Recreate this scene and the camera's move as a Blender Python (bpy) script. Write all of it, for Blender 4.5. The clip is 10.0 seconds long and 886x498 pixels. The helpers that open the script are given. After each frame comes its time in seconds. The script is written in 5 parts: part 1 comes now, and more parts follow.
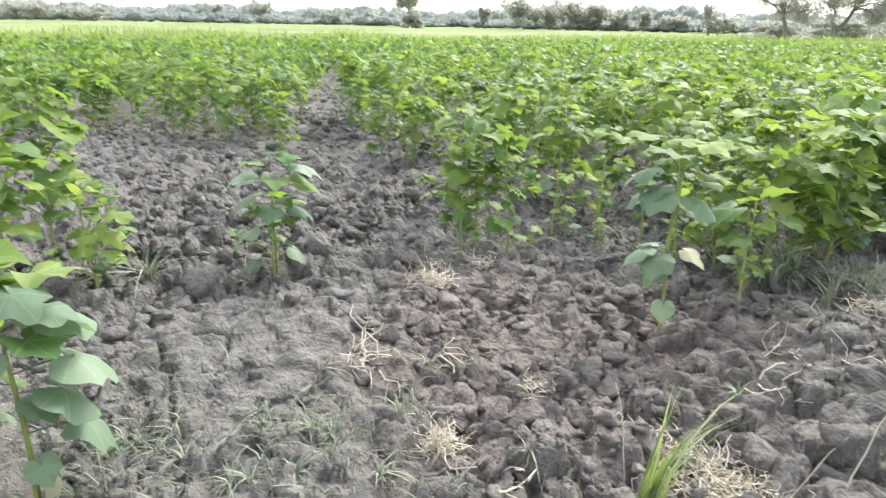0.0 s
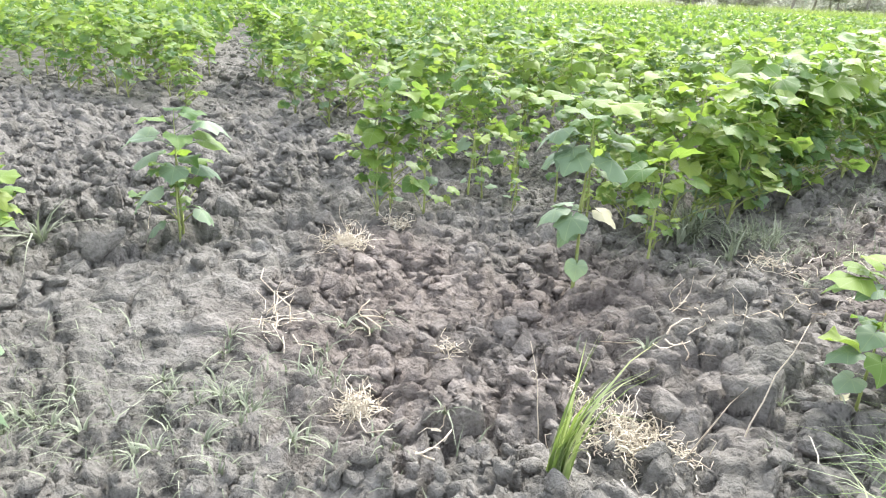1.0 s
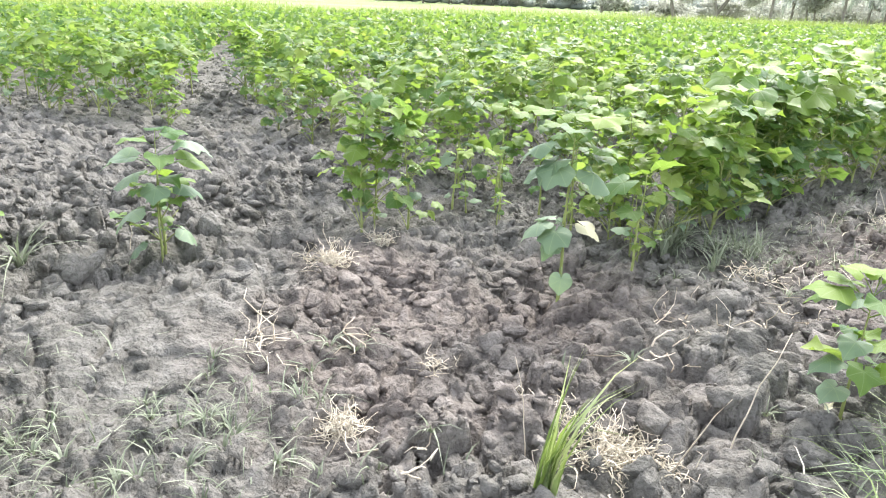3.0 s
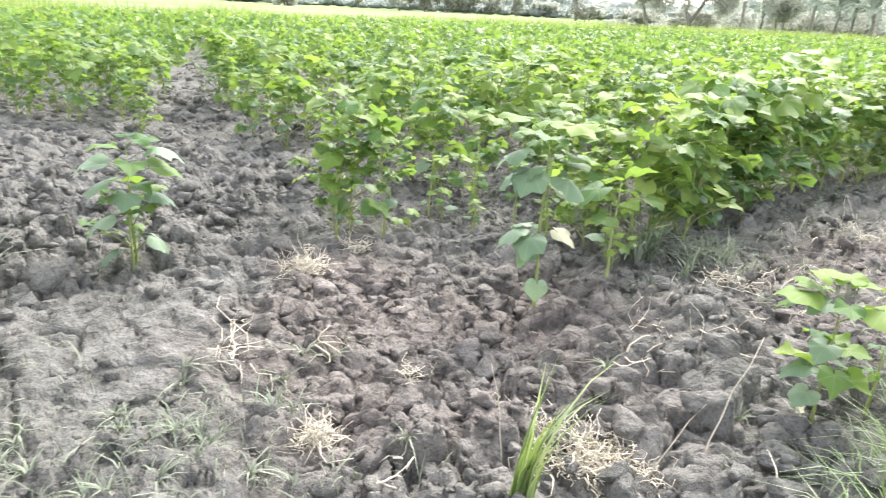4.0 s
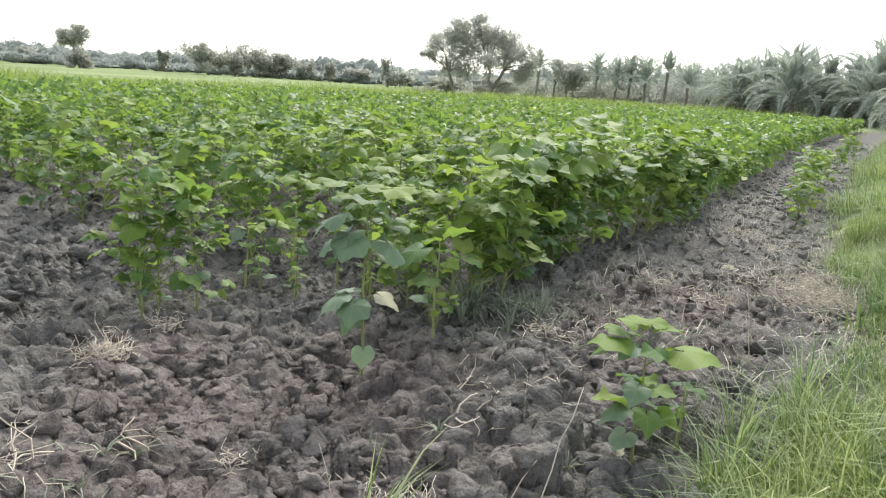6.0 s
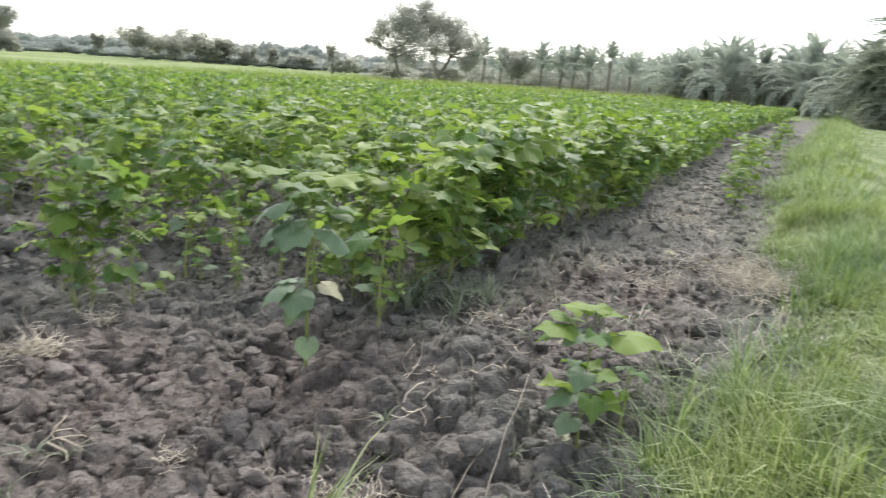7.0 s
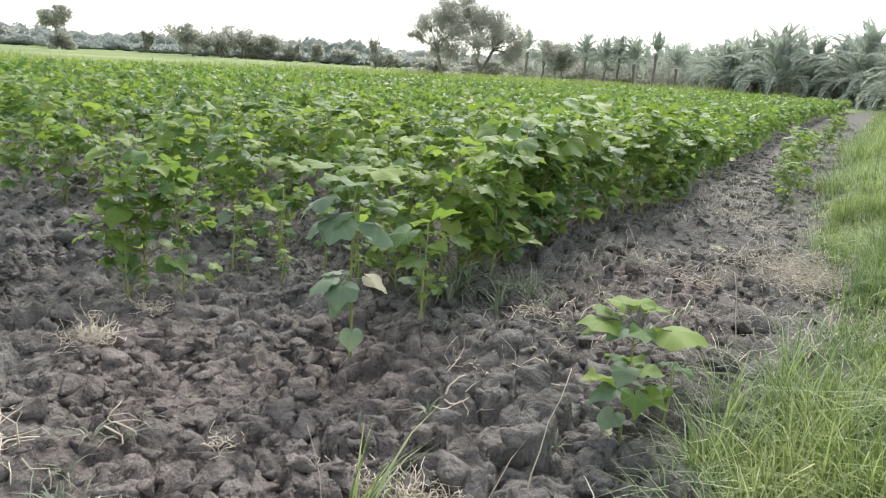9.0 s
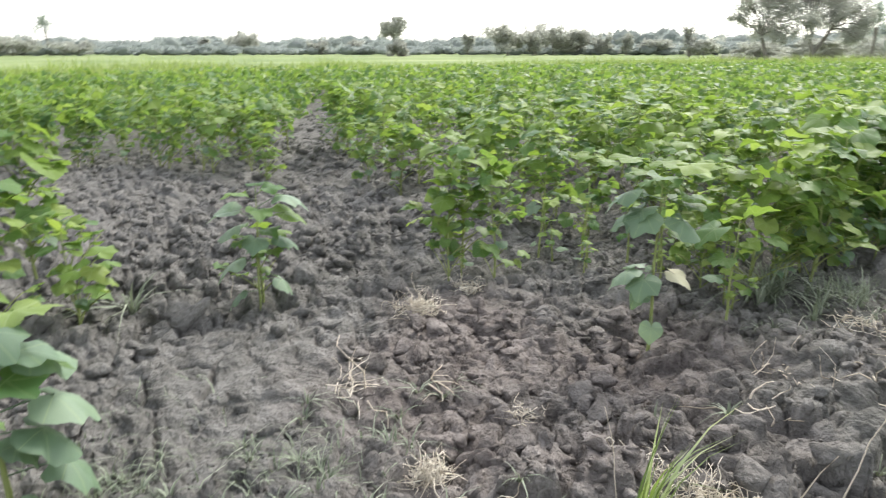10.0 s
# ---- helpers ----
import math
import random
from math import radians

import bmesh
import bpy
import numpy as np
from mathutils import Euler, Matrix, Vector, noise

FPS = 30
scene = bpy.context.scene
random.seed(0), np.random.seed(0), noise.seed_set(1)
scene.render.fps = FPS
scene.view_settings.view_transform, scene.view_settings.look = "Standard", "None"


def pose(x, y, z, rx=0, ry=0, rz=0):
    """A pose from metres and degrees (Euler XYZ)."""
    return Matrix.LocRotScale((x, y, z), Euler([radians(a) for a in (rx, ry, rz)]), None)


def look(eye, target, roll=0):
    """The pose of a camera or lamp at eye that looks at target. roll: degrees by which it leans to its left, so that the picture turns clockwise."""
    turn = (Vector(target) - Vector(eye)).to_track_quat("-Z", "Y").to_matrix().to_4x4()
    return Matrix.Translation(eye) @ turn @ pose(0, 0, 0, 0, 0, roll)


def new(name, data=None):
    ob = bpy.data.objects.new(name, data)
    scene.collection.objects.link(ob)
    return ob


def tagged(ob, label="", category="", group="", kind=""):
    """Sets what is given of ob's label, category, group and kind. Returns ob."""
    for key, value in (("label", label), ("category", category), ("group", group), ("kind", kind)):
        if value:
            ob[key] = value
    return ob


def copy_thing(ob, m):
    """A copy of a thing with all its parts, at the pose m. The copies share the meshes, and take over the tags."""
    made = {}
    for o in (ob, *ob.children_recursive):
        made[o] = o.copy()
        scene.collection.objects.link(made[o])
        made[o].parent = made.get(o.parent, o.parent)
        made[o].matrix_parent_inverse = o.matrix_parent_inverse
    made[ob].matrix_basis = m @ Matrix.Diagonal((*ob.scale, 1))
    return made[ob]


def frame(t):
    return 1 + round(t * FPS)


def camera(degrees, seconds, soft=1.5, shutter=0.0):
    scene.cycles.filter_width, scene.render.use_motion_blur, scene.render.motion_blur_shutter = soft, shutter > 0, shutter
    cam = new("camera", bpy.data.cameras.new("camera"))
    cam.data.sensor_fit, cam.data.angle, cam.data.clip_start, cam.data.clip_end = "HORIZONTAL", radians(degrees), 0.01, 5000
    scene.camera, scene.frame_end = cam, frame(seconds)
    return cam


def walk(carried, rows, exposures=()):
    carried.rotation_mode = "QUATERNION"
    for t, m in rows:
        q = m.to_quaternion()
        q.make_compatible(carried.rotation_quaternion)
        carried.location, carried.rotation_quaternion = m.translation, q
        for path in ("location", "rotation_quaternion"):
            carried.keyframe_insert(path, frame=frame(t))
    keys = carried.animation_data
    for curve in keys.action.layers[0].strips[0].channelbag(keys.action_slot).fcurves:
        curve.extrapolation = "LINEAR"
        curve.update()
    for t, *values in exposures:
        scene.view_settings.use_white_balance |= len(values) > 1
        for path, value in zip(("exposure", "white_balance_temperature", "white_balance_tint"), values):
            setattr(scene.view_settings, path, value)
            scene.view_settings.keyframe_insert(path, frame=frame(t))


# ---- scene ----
cam = camera(64.4, 10.0, soft=1.1, shutter=0.55)
PATH = [
    (0, (0.497, -0.527, 0.966), (-1.005, 0.641, 0.349), 1.2),
    (0.5, (0.489, -0.515, 0.961), (-0.925, 0.729, 0.286), 2.2),
    (1, (0.477, -0.498, 0.951), (-0.844, 0.824, 0.24), 3.2),
    (1.5, (0.478, -0.495, 0.956), (-0.844, 0.835, 0.264), 2.5),
    (2, (0.481, -0.491, 0.962), (-0.837, 0.854, 0.286), 2.2),
    (3.5, (0.479, -0.489, 0.958), (-0.818, 0.878, 0.288), 2.8),
    (4, (0.478, -0.483, 0.958), (-0.784, 0.923, 0.305), 3.0),
    (4.2, (0.473, -0.468, 0.957), (-0.741, 0.978, 0.299), 3.2),
    (4.3, (0.47, -0.461, 0.957), (-0.701, 1.021, 0.301), 3.3),
    (4.5, (0.464, -0.446, 0.957), (-0.565, 1.147, 0.323), 3.4),
    (4.7, (0.461, -0.443, 0.957), (-0.519, 1.194, 0.359), 3.8),
    (5, (0.456, -0.44, 0.958), (-0.486, 1.238, 0.412), 3.5),
    (5.5, (0.456, -0.439, 0.96), (-0.457, 1.282, 0.509), 3.6),
    (6.8, (0.453, -0.422, 0.953), (-0.363, 1.337, 0.466), 4.2),
    (7, (0.454, -0.414, 0.954), (-0.306, 1.372, 0.471), 4.1),
    (7.5, (0.448, -0.399, 0.953), (-0.168, 1.442, 0.473), 4.2),
    (8, (0.447, -0.399, 0.952), (-0.157, 1.447, 0.477), 4.6),
    (8.5, (0.449, -0.42, 0.957), (-0.334, 1.351, 0.458), 3.5),
    (9, (0.454, -0.428, 0.954), (-0.408, 1.304, 0.448), 3.6),
    (9.2, (0.459, -0.446, 0.956), (-0.437, 1.263, 0.427), 3.8),
    (9.3, (0.461, -0.455, 0.957), (-0.526, 1.199, 0.416), 3.2),
    (9.5, (0.465, -0.473, 0.958), (-0.75, 1.008, 0.386), 1.6),
    (9.7, (0.479, -0.489, 0.963), (-0.941, 0.811, 0.421), -0.4),
    (9.8, (0.486, -0.497, 0.965), (-0.976, 0.754, 0.421), -0.2),
    (9.9, (0.493, -0.505, 0.967), (-0.996, 0.716, 0.427), -0.6),
    (10, (0.5, -0.512, 0.969), (-1.001, 0.69, 0.421), 0.0),
]
EXPOSURES = [(0.0, 1.97), (0.5, 2.1), (1.0, 2.35), (2.0, 2.35), (4.2, 2.4), (4.7, 2.24), (5.2, 1.77), (5.7, 1.42), (7.0, 1.33), (9.0, 1.34), (9.5, 1.46), (10.0, 1.6)]
walk(cam, [(t, look(eye, target, roll)) for t, eye, target, roll in PATH], EXPOSURES)

# ---- world and sun ----
SUN_AZ, SUN_EL = 17.0, 48.0      # degrees to the left of +y, degrees up
world = bpy.data.worlds.new("hazy_sky")
scene.world = world
world.use_nodes = True
wn, wl = world.node_tree.nodes, world.node_tree.links
sky = wn.new("ShaderNodeTexSky")
sky.sky_type, sky.sun_disc = "NISHITA", False
sky.sun_elevation, sky.sun_rotation = radians(SUN_EL), radians(-SUN_AZ)
sky.air_density, sky.dust_density, sky.ozone_density = 1.0, 1.2, 1.0
pale = wn.new("ShaderNodeHueSaturation")
pale.inputs["Saturation"].default_value = 0.30
pale.inputs["Value"].default_value = 1.0
wl.new(sky.outputs[0], pale.inputs["Color"])
wl.new(pale.outputs[0], wn["Background"].inputs[0])
wn["Background"].inputs[1].default_value = 0.15

sun = new("sun", bpy.data.lights.new("sun", "SUN"))
sun.data.energy, sun.data.angle, sun.data.color = 1.65, radians(28), (1.0, 0.955, 0.88)
a, e = radians(SUN_AZ), radians(SUN_EL)
sun.matrix_world = look((0, 0, 30), (30 * math.sin(a) * math.cos(e), -30 * math.cos(a) * math.cos(e), 30 - 30 * math.sin(e)))


# ---- materials ----
def material(name):
    m = bpy.data.materials.new(name)
    m.use_nodes = True
    return m, m.node_tree.nodes, m.node_tree.links, m.node_tree.nodes["Principled BSDF"]


def noise_node(nodes, links, scale, detail=4.0, rough=0.6, vec=None):
    n = nodes.new("ShaderNodeTexNoise")
    n.inputs["Scale"].default_value, n.inputs["Detail"].default_value, n.inputs["Roughness"].default_value = scale, detail, rough
    if vec:
        links.new(vec, n.inputs["Vector"])
    return n


def ramp(nodes, links, fac, stops):
    r = nodes.new("ShaderNodeValToRGB")
    while len(r.color_ramp.elements) < len(stops):
        r.color_ramp.elements.new(0.5)
    for el, (p, c) in zip(r.color_ramp.elements, stops):
        el.position, el.color = p, (*c, 1)
    links.new(fac, r.inputs[0])
    return r


def mix_rgb(nodes, links, fac, a, b, kind="MIX"):
    m = nodes.new("ShaderNodeMix")
    m.data_type, m.blend_type = "RGBA", kind
    for sock, v in ((m.inputs[0], fac), (m.inputs[6], a), (m.inputs[7], b)):
        if isinstance(v, bpy.types.NodeSocket):
            links.new(v, sock)
        else:
            sock.default_value = v
    return m.outputs[2]


def math_node(nodes, links, op, a, b=0.0, clamp=False):
    m = nodes.new("ShaderNodeMath")
    m.operation, m.use_clamp = op, clamp
    for sock, v in ((m.inputs[0], a), (m.inputs[1], b)):
        if isinstance(v, bpy.types.NodeSocket):
            links.new(v, sock)
        else:
            sock.default_value = v
    return m.outputs[0]


def vary(nodes, links):
    """A number of 0 to 1 of its own for each object and each loose piece."""
    info, geo = nodes.new("ShaderNodeObjectInfo"), nodes.new("ShaderNodeNewGeometry")
    return math_node(nodes, links, "FRACT", math_node(nodes, links, "ADD", info.outputs["Random"], geo.outputs["Random Per Island"]))


def plant_material(name, dark, mid, light, through_light=0.35, rough=0.5, scale=30.0, spec=0.15, glow=0.45, patch=0.0, veins=0.0):
    """Leaves and grass: a shade for each piece, mottling, and light that passes through."""
    m, n, l, b = material(name)
    tc = n.new("ShaderNodeTexCoord")
    col = ramp(n, l, vary(n, l), ((0.0, dark), (0.55, mid), (1.0, light))).outputs[0]
    mott = noise_node(n, l, scale, 3.0, 0.6, tc.outputs["Object"])
    col = mix_rgb(n, l, math_node(n, l, "MULTIPLY", mott.outputs[0], 0.35), col, tuple(c * 0.55 for c in dark) + (1,))
    if patch:
        where = n.new("ShaderNodeNewGeometry")
        spots = noise_node(n, l, patch, 2.0, 0.5, where.outputs["Position"])
        shade = ramp(n, l, spots.outputs[0], ((0.35, (0.70, 0.80, 0.85)), (0.5, (1, 1, 1)), (0.66, (1.20, 1.12, 0.95)))).outputs[0]
        col = mix_rgb(n, l, 1.0, col, shade, "MULTIPLY")
    height = mott.outputs[0]
    if veins:
        at = n.new("ShaderNodeAttribute")
        at.attribute_name = "blade"
        sp = n.new("ShaderNodeSeparateXYZ")
        l.new(at.outputs["Vector"], sp.inputs[0])
        ax = math_node(n, l, "ABSOLUTE", sp.outputs[0])
        line = None
        for turn in (0.0, 55.0, 105.0):
            c, q = math.cos(radians(turn)), math.sin(radians(turn))
            off = math_node(n, l, "ABSOLUTE", math_node(n, l, "SUBTRACT", math_node(n, l, "MULTIPLY", ax, c), math_node(n, l, "MULTIPLY", sp.outputs[1], q)))
            ahead = math_node(n, l, "ADD", math_node(n, l, "MULTIPLY", ax, q), math_node(n, l, "MULTIPLY", sp.outputs[1], c))
            v = math_node(n, l, "MULTIPLY", math_node(n, l, "LESS_THAN", off, 0.016), math_node(n, l, "GREATER_THAN", ahead, 0.02))
            line = v if line is None else math_node(n, l, "MAXIMUM", line, v)
        col = mix_rgb(n, l, math_node(n, l, "MULTIPLY", line, veins), col, (0.34, 0.42, 0.20, 1))
        height = math_node(n, l, "SUBTRACT", height, math_node(n, l, "MULTIPLY", line, 0.6))
    l.new(col, b.inputs["Base Color"])
    b.inputs["Roughness"].default_value = rough
    b.inputs["Specular IOR Level"].default_value = spec
    bump = n.new("ShaderNodeBump")
    bump.inputs["Strength"].default_value, bump.inputs["Distance"].default_value = 0.35, 0.004
    l.new(height, bump.inputs["Height"])
    l.new(bump.outputs[0], b.inputs["Normal"])
    tr = n.new("ShaderNodeBsdfTranslucent")
    warm = mix_rgb(n, l, glow, col, (0.36, 0.52, 0.04, 1))
    l.new(warm, tr.inputs[0])
    mx = n.new("ShaderNodeMixShader")
    mx.inputs[0].default_value = through_light
    l.new(b.outputs[0], mx.inputs[1])
    l.new(tr.outputs[0], mx.inputs[2])
    l.new(mx.outputs[0], n["Material Output"].inputs[0])
    return m


def soil_material(name, with_cover):
    m, n, l, b = material(name)
    geo = n.new("ShaderNodeNewGeometry")
    pos = geo.outputs["Position"]
    sep = n.new("ShaderNodeSeparateXYZ")
    l.new(pos, sep.inputs[0])
    big = noise_node(n, l, 1.6, 3.0, 0.5, pos)
    mid = noise_node(n, l, 11.0, 4.0, 0.6, pos)
    fine = noise_node(n, l, 60.0, 5.0, 0.6, pos)
    grit = noise_node(n, l, 260.0, 3.0, 0.6, pos)
    mixed = math_node(n, l, "ADD", math_node(n, l, "MULTIPLY", mid.outputs[0], 0.72), math_node(n, l, "MULTIPLY", fine.outputs[0], 0.28))
    dry = ramp(n, l, mixed, ((0.34, (0.090, 0.091, 0.084)), (0.5, (0.158, 0.156, 0.144)), (0.68, (0.228, 0.225, 0.211)))).outputs[0]
    turned = ramp(n, l, mixed, ((0.35, (0.098, 0.084, 0.078)), (0.52, (0.188, 0.165, 0.151)), (0.70, (0.274, 0.245, 0.228)))).outputs[0]

    def patch(x, y, rx, ry):
        u = math_node(n, l, "DIVIDE", math_node(n, l, "SUBTRACT", sep.outputs[0], x), rx)
        v = math_node(n, l, "DIVIDE", math_node(n, l, "SUBTRACT", sep.outputs[1], y), ry)
        r = math_node(n, l, "ADD", math_node(n, l, "MULTIPLY", u, u), math_node(n, l, "MULTIPLY", v, v))
        return math_node(n, l, "SUBTRACT", 1.0, r)

    fresh = math_node(n, l, "MAXIMUM", patch(-0.85, 1.0, 0.85, 0.8), patch(0.0, 2.6, 0.5, 1.2))
    spread = math_node(n, l, "MULTIPLY", math_node(n, l, "SUBTRACT", big.outputs[0], 0.5), 3.0)
    where = math_node(n, l, "ADD", math_node(n, l, "MAXIMUM", fresh, -0.6), spread)
    col = mix_rgb(n, l, ramp(n, l, where, ((0.0, (0.22, 0.22, 0.22)), (0.9, (1, 1, 1)))).outputs[0], dry, turned)
    if with_cover:
        wob = math_node(n, l, "MULTIPLY", math_node(n, l, "SUBTRACT", mid.outputs[0], 0.5), 0.8)
        lean = math_node(n, l, "MULTIPLY", math_node(n, l, "MAXIMUM", math_node(n, l, "SUBTRACT", sep.outputs[1], 5.0), 0.0), -0.075)
        right = math_node(n, l, "MULTIPLY_ADD", math_node(n, l, "ADD", math_node(n, l, "ADD", sep.outputs[0], lean), wob), 1.6)
        n_right = right.node
        n_right.inputs[2].default_value, n_right.use_clamp = -0.85, True
        rx = math_node(n, l, "DIVIDE", sep.outputs[0], 17.6)
        ry = math_node(n, l, "DIVIDE", sep.outputs[1], 36.8)
        rr = math_node(n, l, "ADD", math_node(n, l, "MULTIPLY", rx, rx), math_node(n, l, "MULTIPLY", ry, ry))
        beyond = math_node(n, l, "GREATER_THAN", rr, 1.0)
        cover = math_node(n, l, "MAXIMUM", right, beyond)
        big2 = noise_node(n, l, 0.09, 4.0, 0.6, pos)
        sod = noise_node(n, l, 1.1, 5.0, 0.65, pos)
        turf = ramp(n, l, math_node(n, l, "ADD", math_node(n, l, "MULTIPLY", sod.outputs[0], 0.65), math_node(n, l, "MULTIPLY", fine.outputs[0], 0.35)),
                    ((0.36, (0.075, 0.105, 0.05)), (0.5, (0.175, 0.22, 0.105)), (0.62, (0.29, 0.325, 0.175)))).outputs[0]
        scrub = ramp(n, l, big2.outputs[0], ((0.3, (0.13, 0.175, 0.075)), (0.5, (0.19, 0.24, 0.10)), (0.7, (0.27, 0.305, 0.145)))).outputs[0]
        turf = mix_rgb(n, l, math_node(n, l, "GREATER_THAN", rr, 1.9), turf, scrub)
        col = mix_rgb(n, l, cover, col, turf)
    l.new(col, b.inputs["Base Color"])
    b.inputs["Roughness"].default_value = 0.95
    b.inputs["Specular IOR Level"].default_value = 0.12
    bump = n.new("ShaderNodeBump")
    bump.inputs["Strength"].default_value, bump.inputs["Distance"].default_value = 1.0, 0.023
    crumb = n.new("ShaderNodeTexVoronoi")
    crumb.inputs["Scale"].default_value = 60.0
    l.new(pos, crumb.inputs["Vector"])
    h = math_node(n, l, "ADD", math_node(n, l, "MULTIPLY", fine.outputs[0], 0.9), math_node(n, l, "MULTIPLY", grit.outputs[0], 0.10))
    h = math_node(n, l, "SUBTRACT", h, math_node(n, l, "MULTIPLY", crumb.outputs["Distance"], 0.16))
    if with_cover:
        lump = noise_node(n, l, 16.0, 3.0, 0.55, pos)
        coarse = n.new("ShaderNodeBump")
        coarse.inputs["Strength"].default_value, coarse.inputs["Distance"].default_value = 0.6, 0.035
        l.new(lump.outputs[0], coarse.inputs["Height"])
        l.new(coarse.outputs[0], bump.inputs["Normal"])
    l.new(h, bump.inputs["Height"])
    l.new(bump.outputs[0], b.inputs["Normal"])
    return m


def rough_material(name, dark, light, scale, stretch=(1, 1, 1), bump_d=0.01):
    m, n, l, b = material(name)
    tc, mp = n.new("ShaderNodeTexCoord"), n.new("ShaderNodeMapping")
    mp.inputs["Scale"].default_value = stretch
    l.new(tc.outputs["Object"], mp.inputs[0])
    ns = noise_node(n, l, scale, 5.0, 0.65, mp.outputs[0])
    f = math_node(n, l, "ADD", math_node(n, l, "MULTIPLY", ns.outputs[0], 0.7), math_node(n, l, "MULTIPLY", vary(n, l), 0.3))
    l.new(ramp(n, l, f, ((0.3, dark), (0.7, light))).outputs[0], b.inputs["Base Color"])
    b.inputs["Roughness"].default_value = 0.85
    b.inputs["Specular IOR Level"].default_value = 0.2
    bump = n.new("ShaderNodeBump")
    bump.inputs["Strength"].default_value, bump.inputs["Distance"].default_value = 0.6, bump_d
    l.new(ns.outputs[0], bump.inputs["Height"])
    l.new(bump.outputs[0], b.inputs["Normal"])
    return m


M_GROUND = soil_material("ploughed_soil", True)
M_CLOD = soil_material("soil_clod", False)
M_LEAF = plant_material("cotton_leaf", (0.070, 0.150, 0.058), (0.156, 0.260, 0.078), (0.268, 0.345, 0.098), 0.46, 0.42, glow=0.38, spec=0.24, patch=1.4, veins=0.35)
M_LEAF_YOUNG = plant_material("cotton_leaf_young", (0.13, 0.215, 0.042), (0.20, 0.30, 0.06), (0.29, 0.385, 0.10), 0.46, 0.45, spec=0.22, glow=0.3, veins=0.28)
M_LEAF_OLD = plant_material("cotton_leaf_old", (0.125, 0.195, 0.125), (0.185, 0.27, 0.172), (0.255, 0.34, 0.23), 0.36, 0.42, glow=0.22, spec=0.3, veins=0.3)
M_LEAF_DRY = plant_material("cotton_leaf_dry", (0.25, 0.24, 0.17), (0.36, 0.35, 0.25), (0.45, 0.43, 0.32), 0.2, 0.7)
M_STEM = rough_material("cotton_stem", (0.17, 0.20, 0.065), (0.31, 0.35, 0.14), 40, (1, 1, 0.15), 0.002)
M_GRASS = plant_material("bund_grass", (0.075, 0.12, 0.052), (0.28, 0.36, 0.175), (0.58, 0.635, 0.42), 0.35, 0.55, patch=2.6)
M_MEADOW = plant_material("meadow_grass", (0.14, 0.19, 0.08), (0.22, 0.275, 0.12), (0.34, 0.375, 0.18), 0.35, 0.6)
M_EDGE = plant_material("edge_grass", (0.17, 0.225, 0.075), (0.27, 0.335, 0.12), (0.39, 0.44, 0.19), 0.35, 0.7)
M_WEED = plant_material("weed_grass", (0.16, 0.19, 0.135), (0.245, 0.275, 0.20), (0.37, 0.40, 0.31), 0.2, 0.6, glow=0.12)
M_STRAW = plant_material("dry_straw", (0.60, 0.53, 0.42), (0.76, 0.69, 0.57), (0.88, 0.83, 0.72), 0.2, 0.75, glow=0.0)
M_ROOT = plant_material("dry_root", (0.45, 0.385, 0.30), (0.60, 0.525, 0.425), (0.72, 0.65, 0.54), 0.05, 0.8, glow=0.0)
M_BARK = rough_material("bark", (0.15, 0.138, 0.12), (0.26, 0.24, 0.21), 6, (1, 1, 0.3), 0.03)
# Far crowns and thickets: distance haze is painted in as pale grey leaf colour.
M_TREE_HAZE = plant_material("tree_leaf_haze", (0.41, 0.415, 0.365), (0.47, 0.475, 0.425), (0.53, 0.535, 0.485), 0.62, 0.85, glow=0.03, spec=0.03)
# Distant palms: haze is mixed into the frond colour, which makes it paler.
M_PALM_HAZE = plant_material("palm_frond_haze", (0.29, 0.335, 0.285), (0.39, 0.435, 0.375), (0.49, 0.535, 0.47), 0.45, 0.55, glow=0.03, spec=0.2)
# The same fronds for the nearer palms, coloured with less haze.
M_PALM_LESS_HAZE = plant_material("palm_frond_less_haze", (0.14, 0.17, 0.13), (0.22, 0.255, 0.195), (0.31, 0.345, 0.275), 0.42, 0.55, glow=0.05, spec=0.2)
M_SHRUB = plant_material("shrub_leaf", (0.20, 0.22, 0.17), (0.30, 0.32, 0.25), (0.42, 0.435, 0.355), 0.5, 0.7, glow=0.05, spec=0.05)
# Base colour paled towards grey to stand for haze over the horizon belt.
M_WOODS_HAZE = plant_material("far_woods", (0.315, 0.35, 0.325), (0.36, 0.395, 0.365), (0.405, 0.44, 0.41), 0.55, 0.9, scale=0.5, glow=0.0, spec=0.02)


# ---- mesh helpers ----
def hash01(ix, iy, seed):
    v = np.sin(ix * 127.1 + iy * 311.7 + seed * 74.7) * 43758.5453
    return v - np.floor(v)


def value_noise(x, y, cell, seed):
    x, y = np.asarray(x) / cell, np.asarray(y) / cell
    ix, iy = np.floor(x), np.floor(y)
    fx, fy = x - ix, y - iy
    fx, fy = fx * fx * (3 - 2 * fx), fy * fy * (3 - 2 * fy)
    a, b = hash01(ix, iy, seed), hash01(ix + 1, iy, seed)
    c, d = hash01(ix, iy + 1, seed), hash01(ix + 1, iy + 1, seed)
    return (a + (b - a) * fx) * (1 - fy) + (c + (d - c) * fx) * fy - 0.5


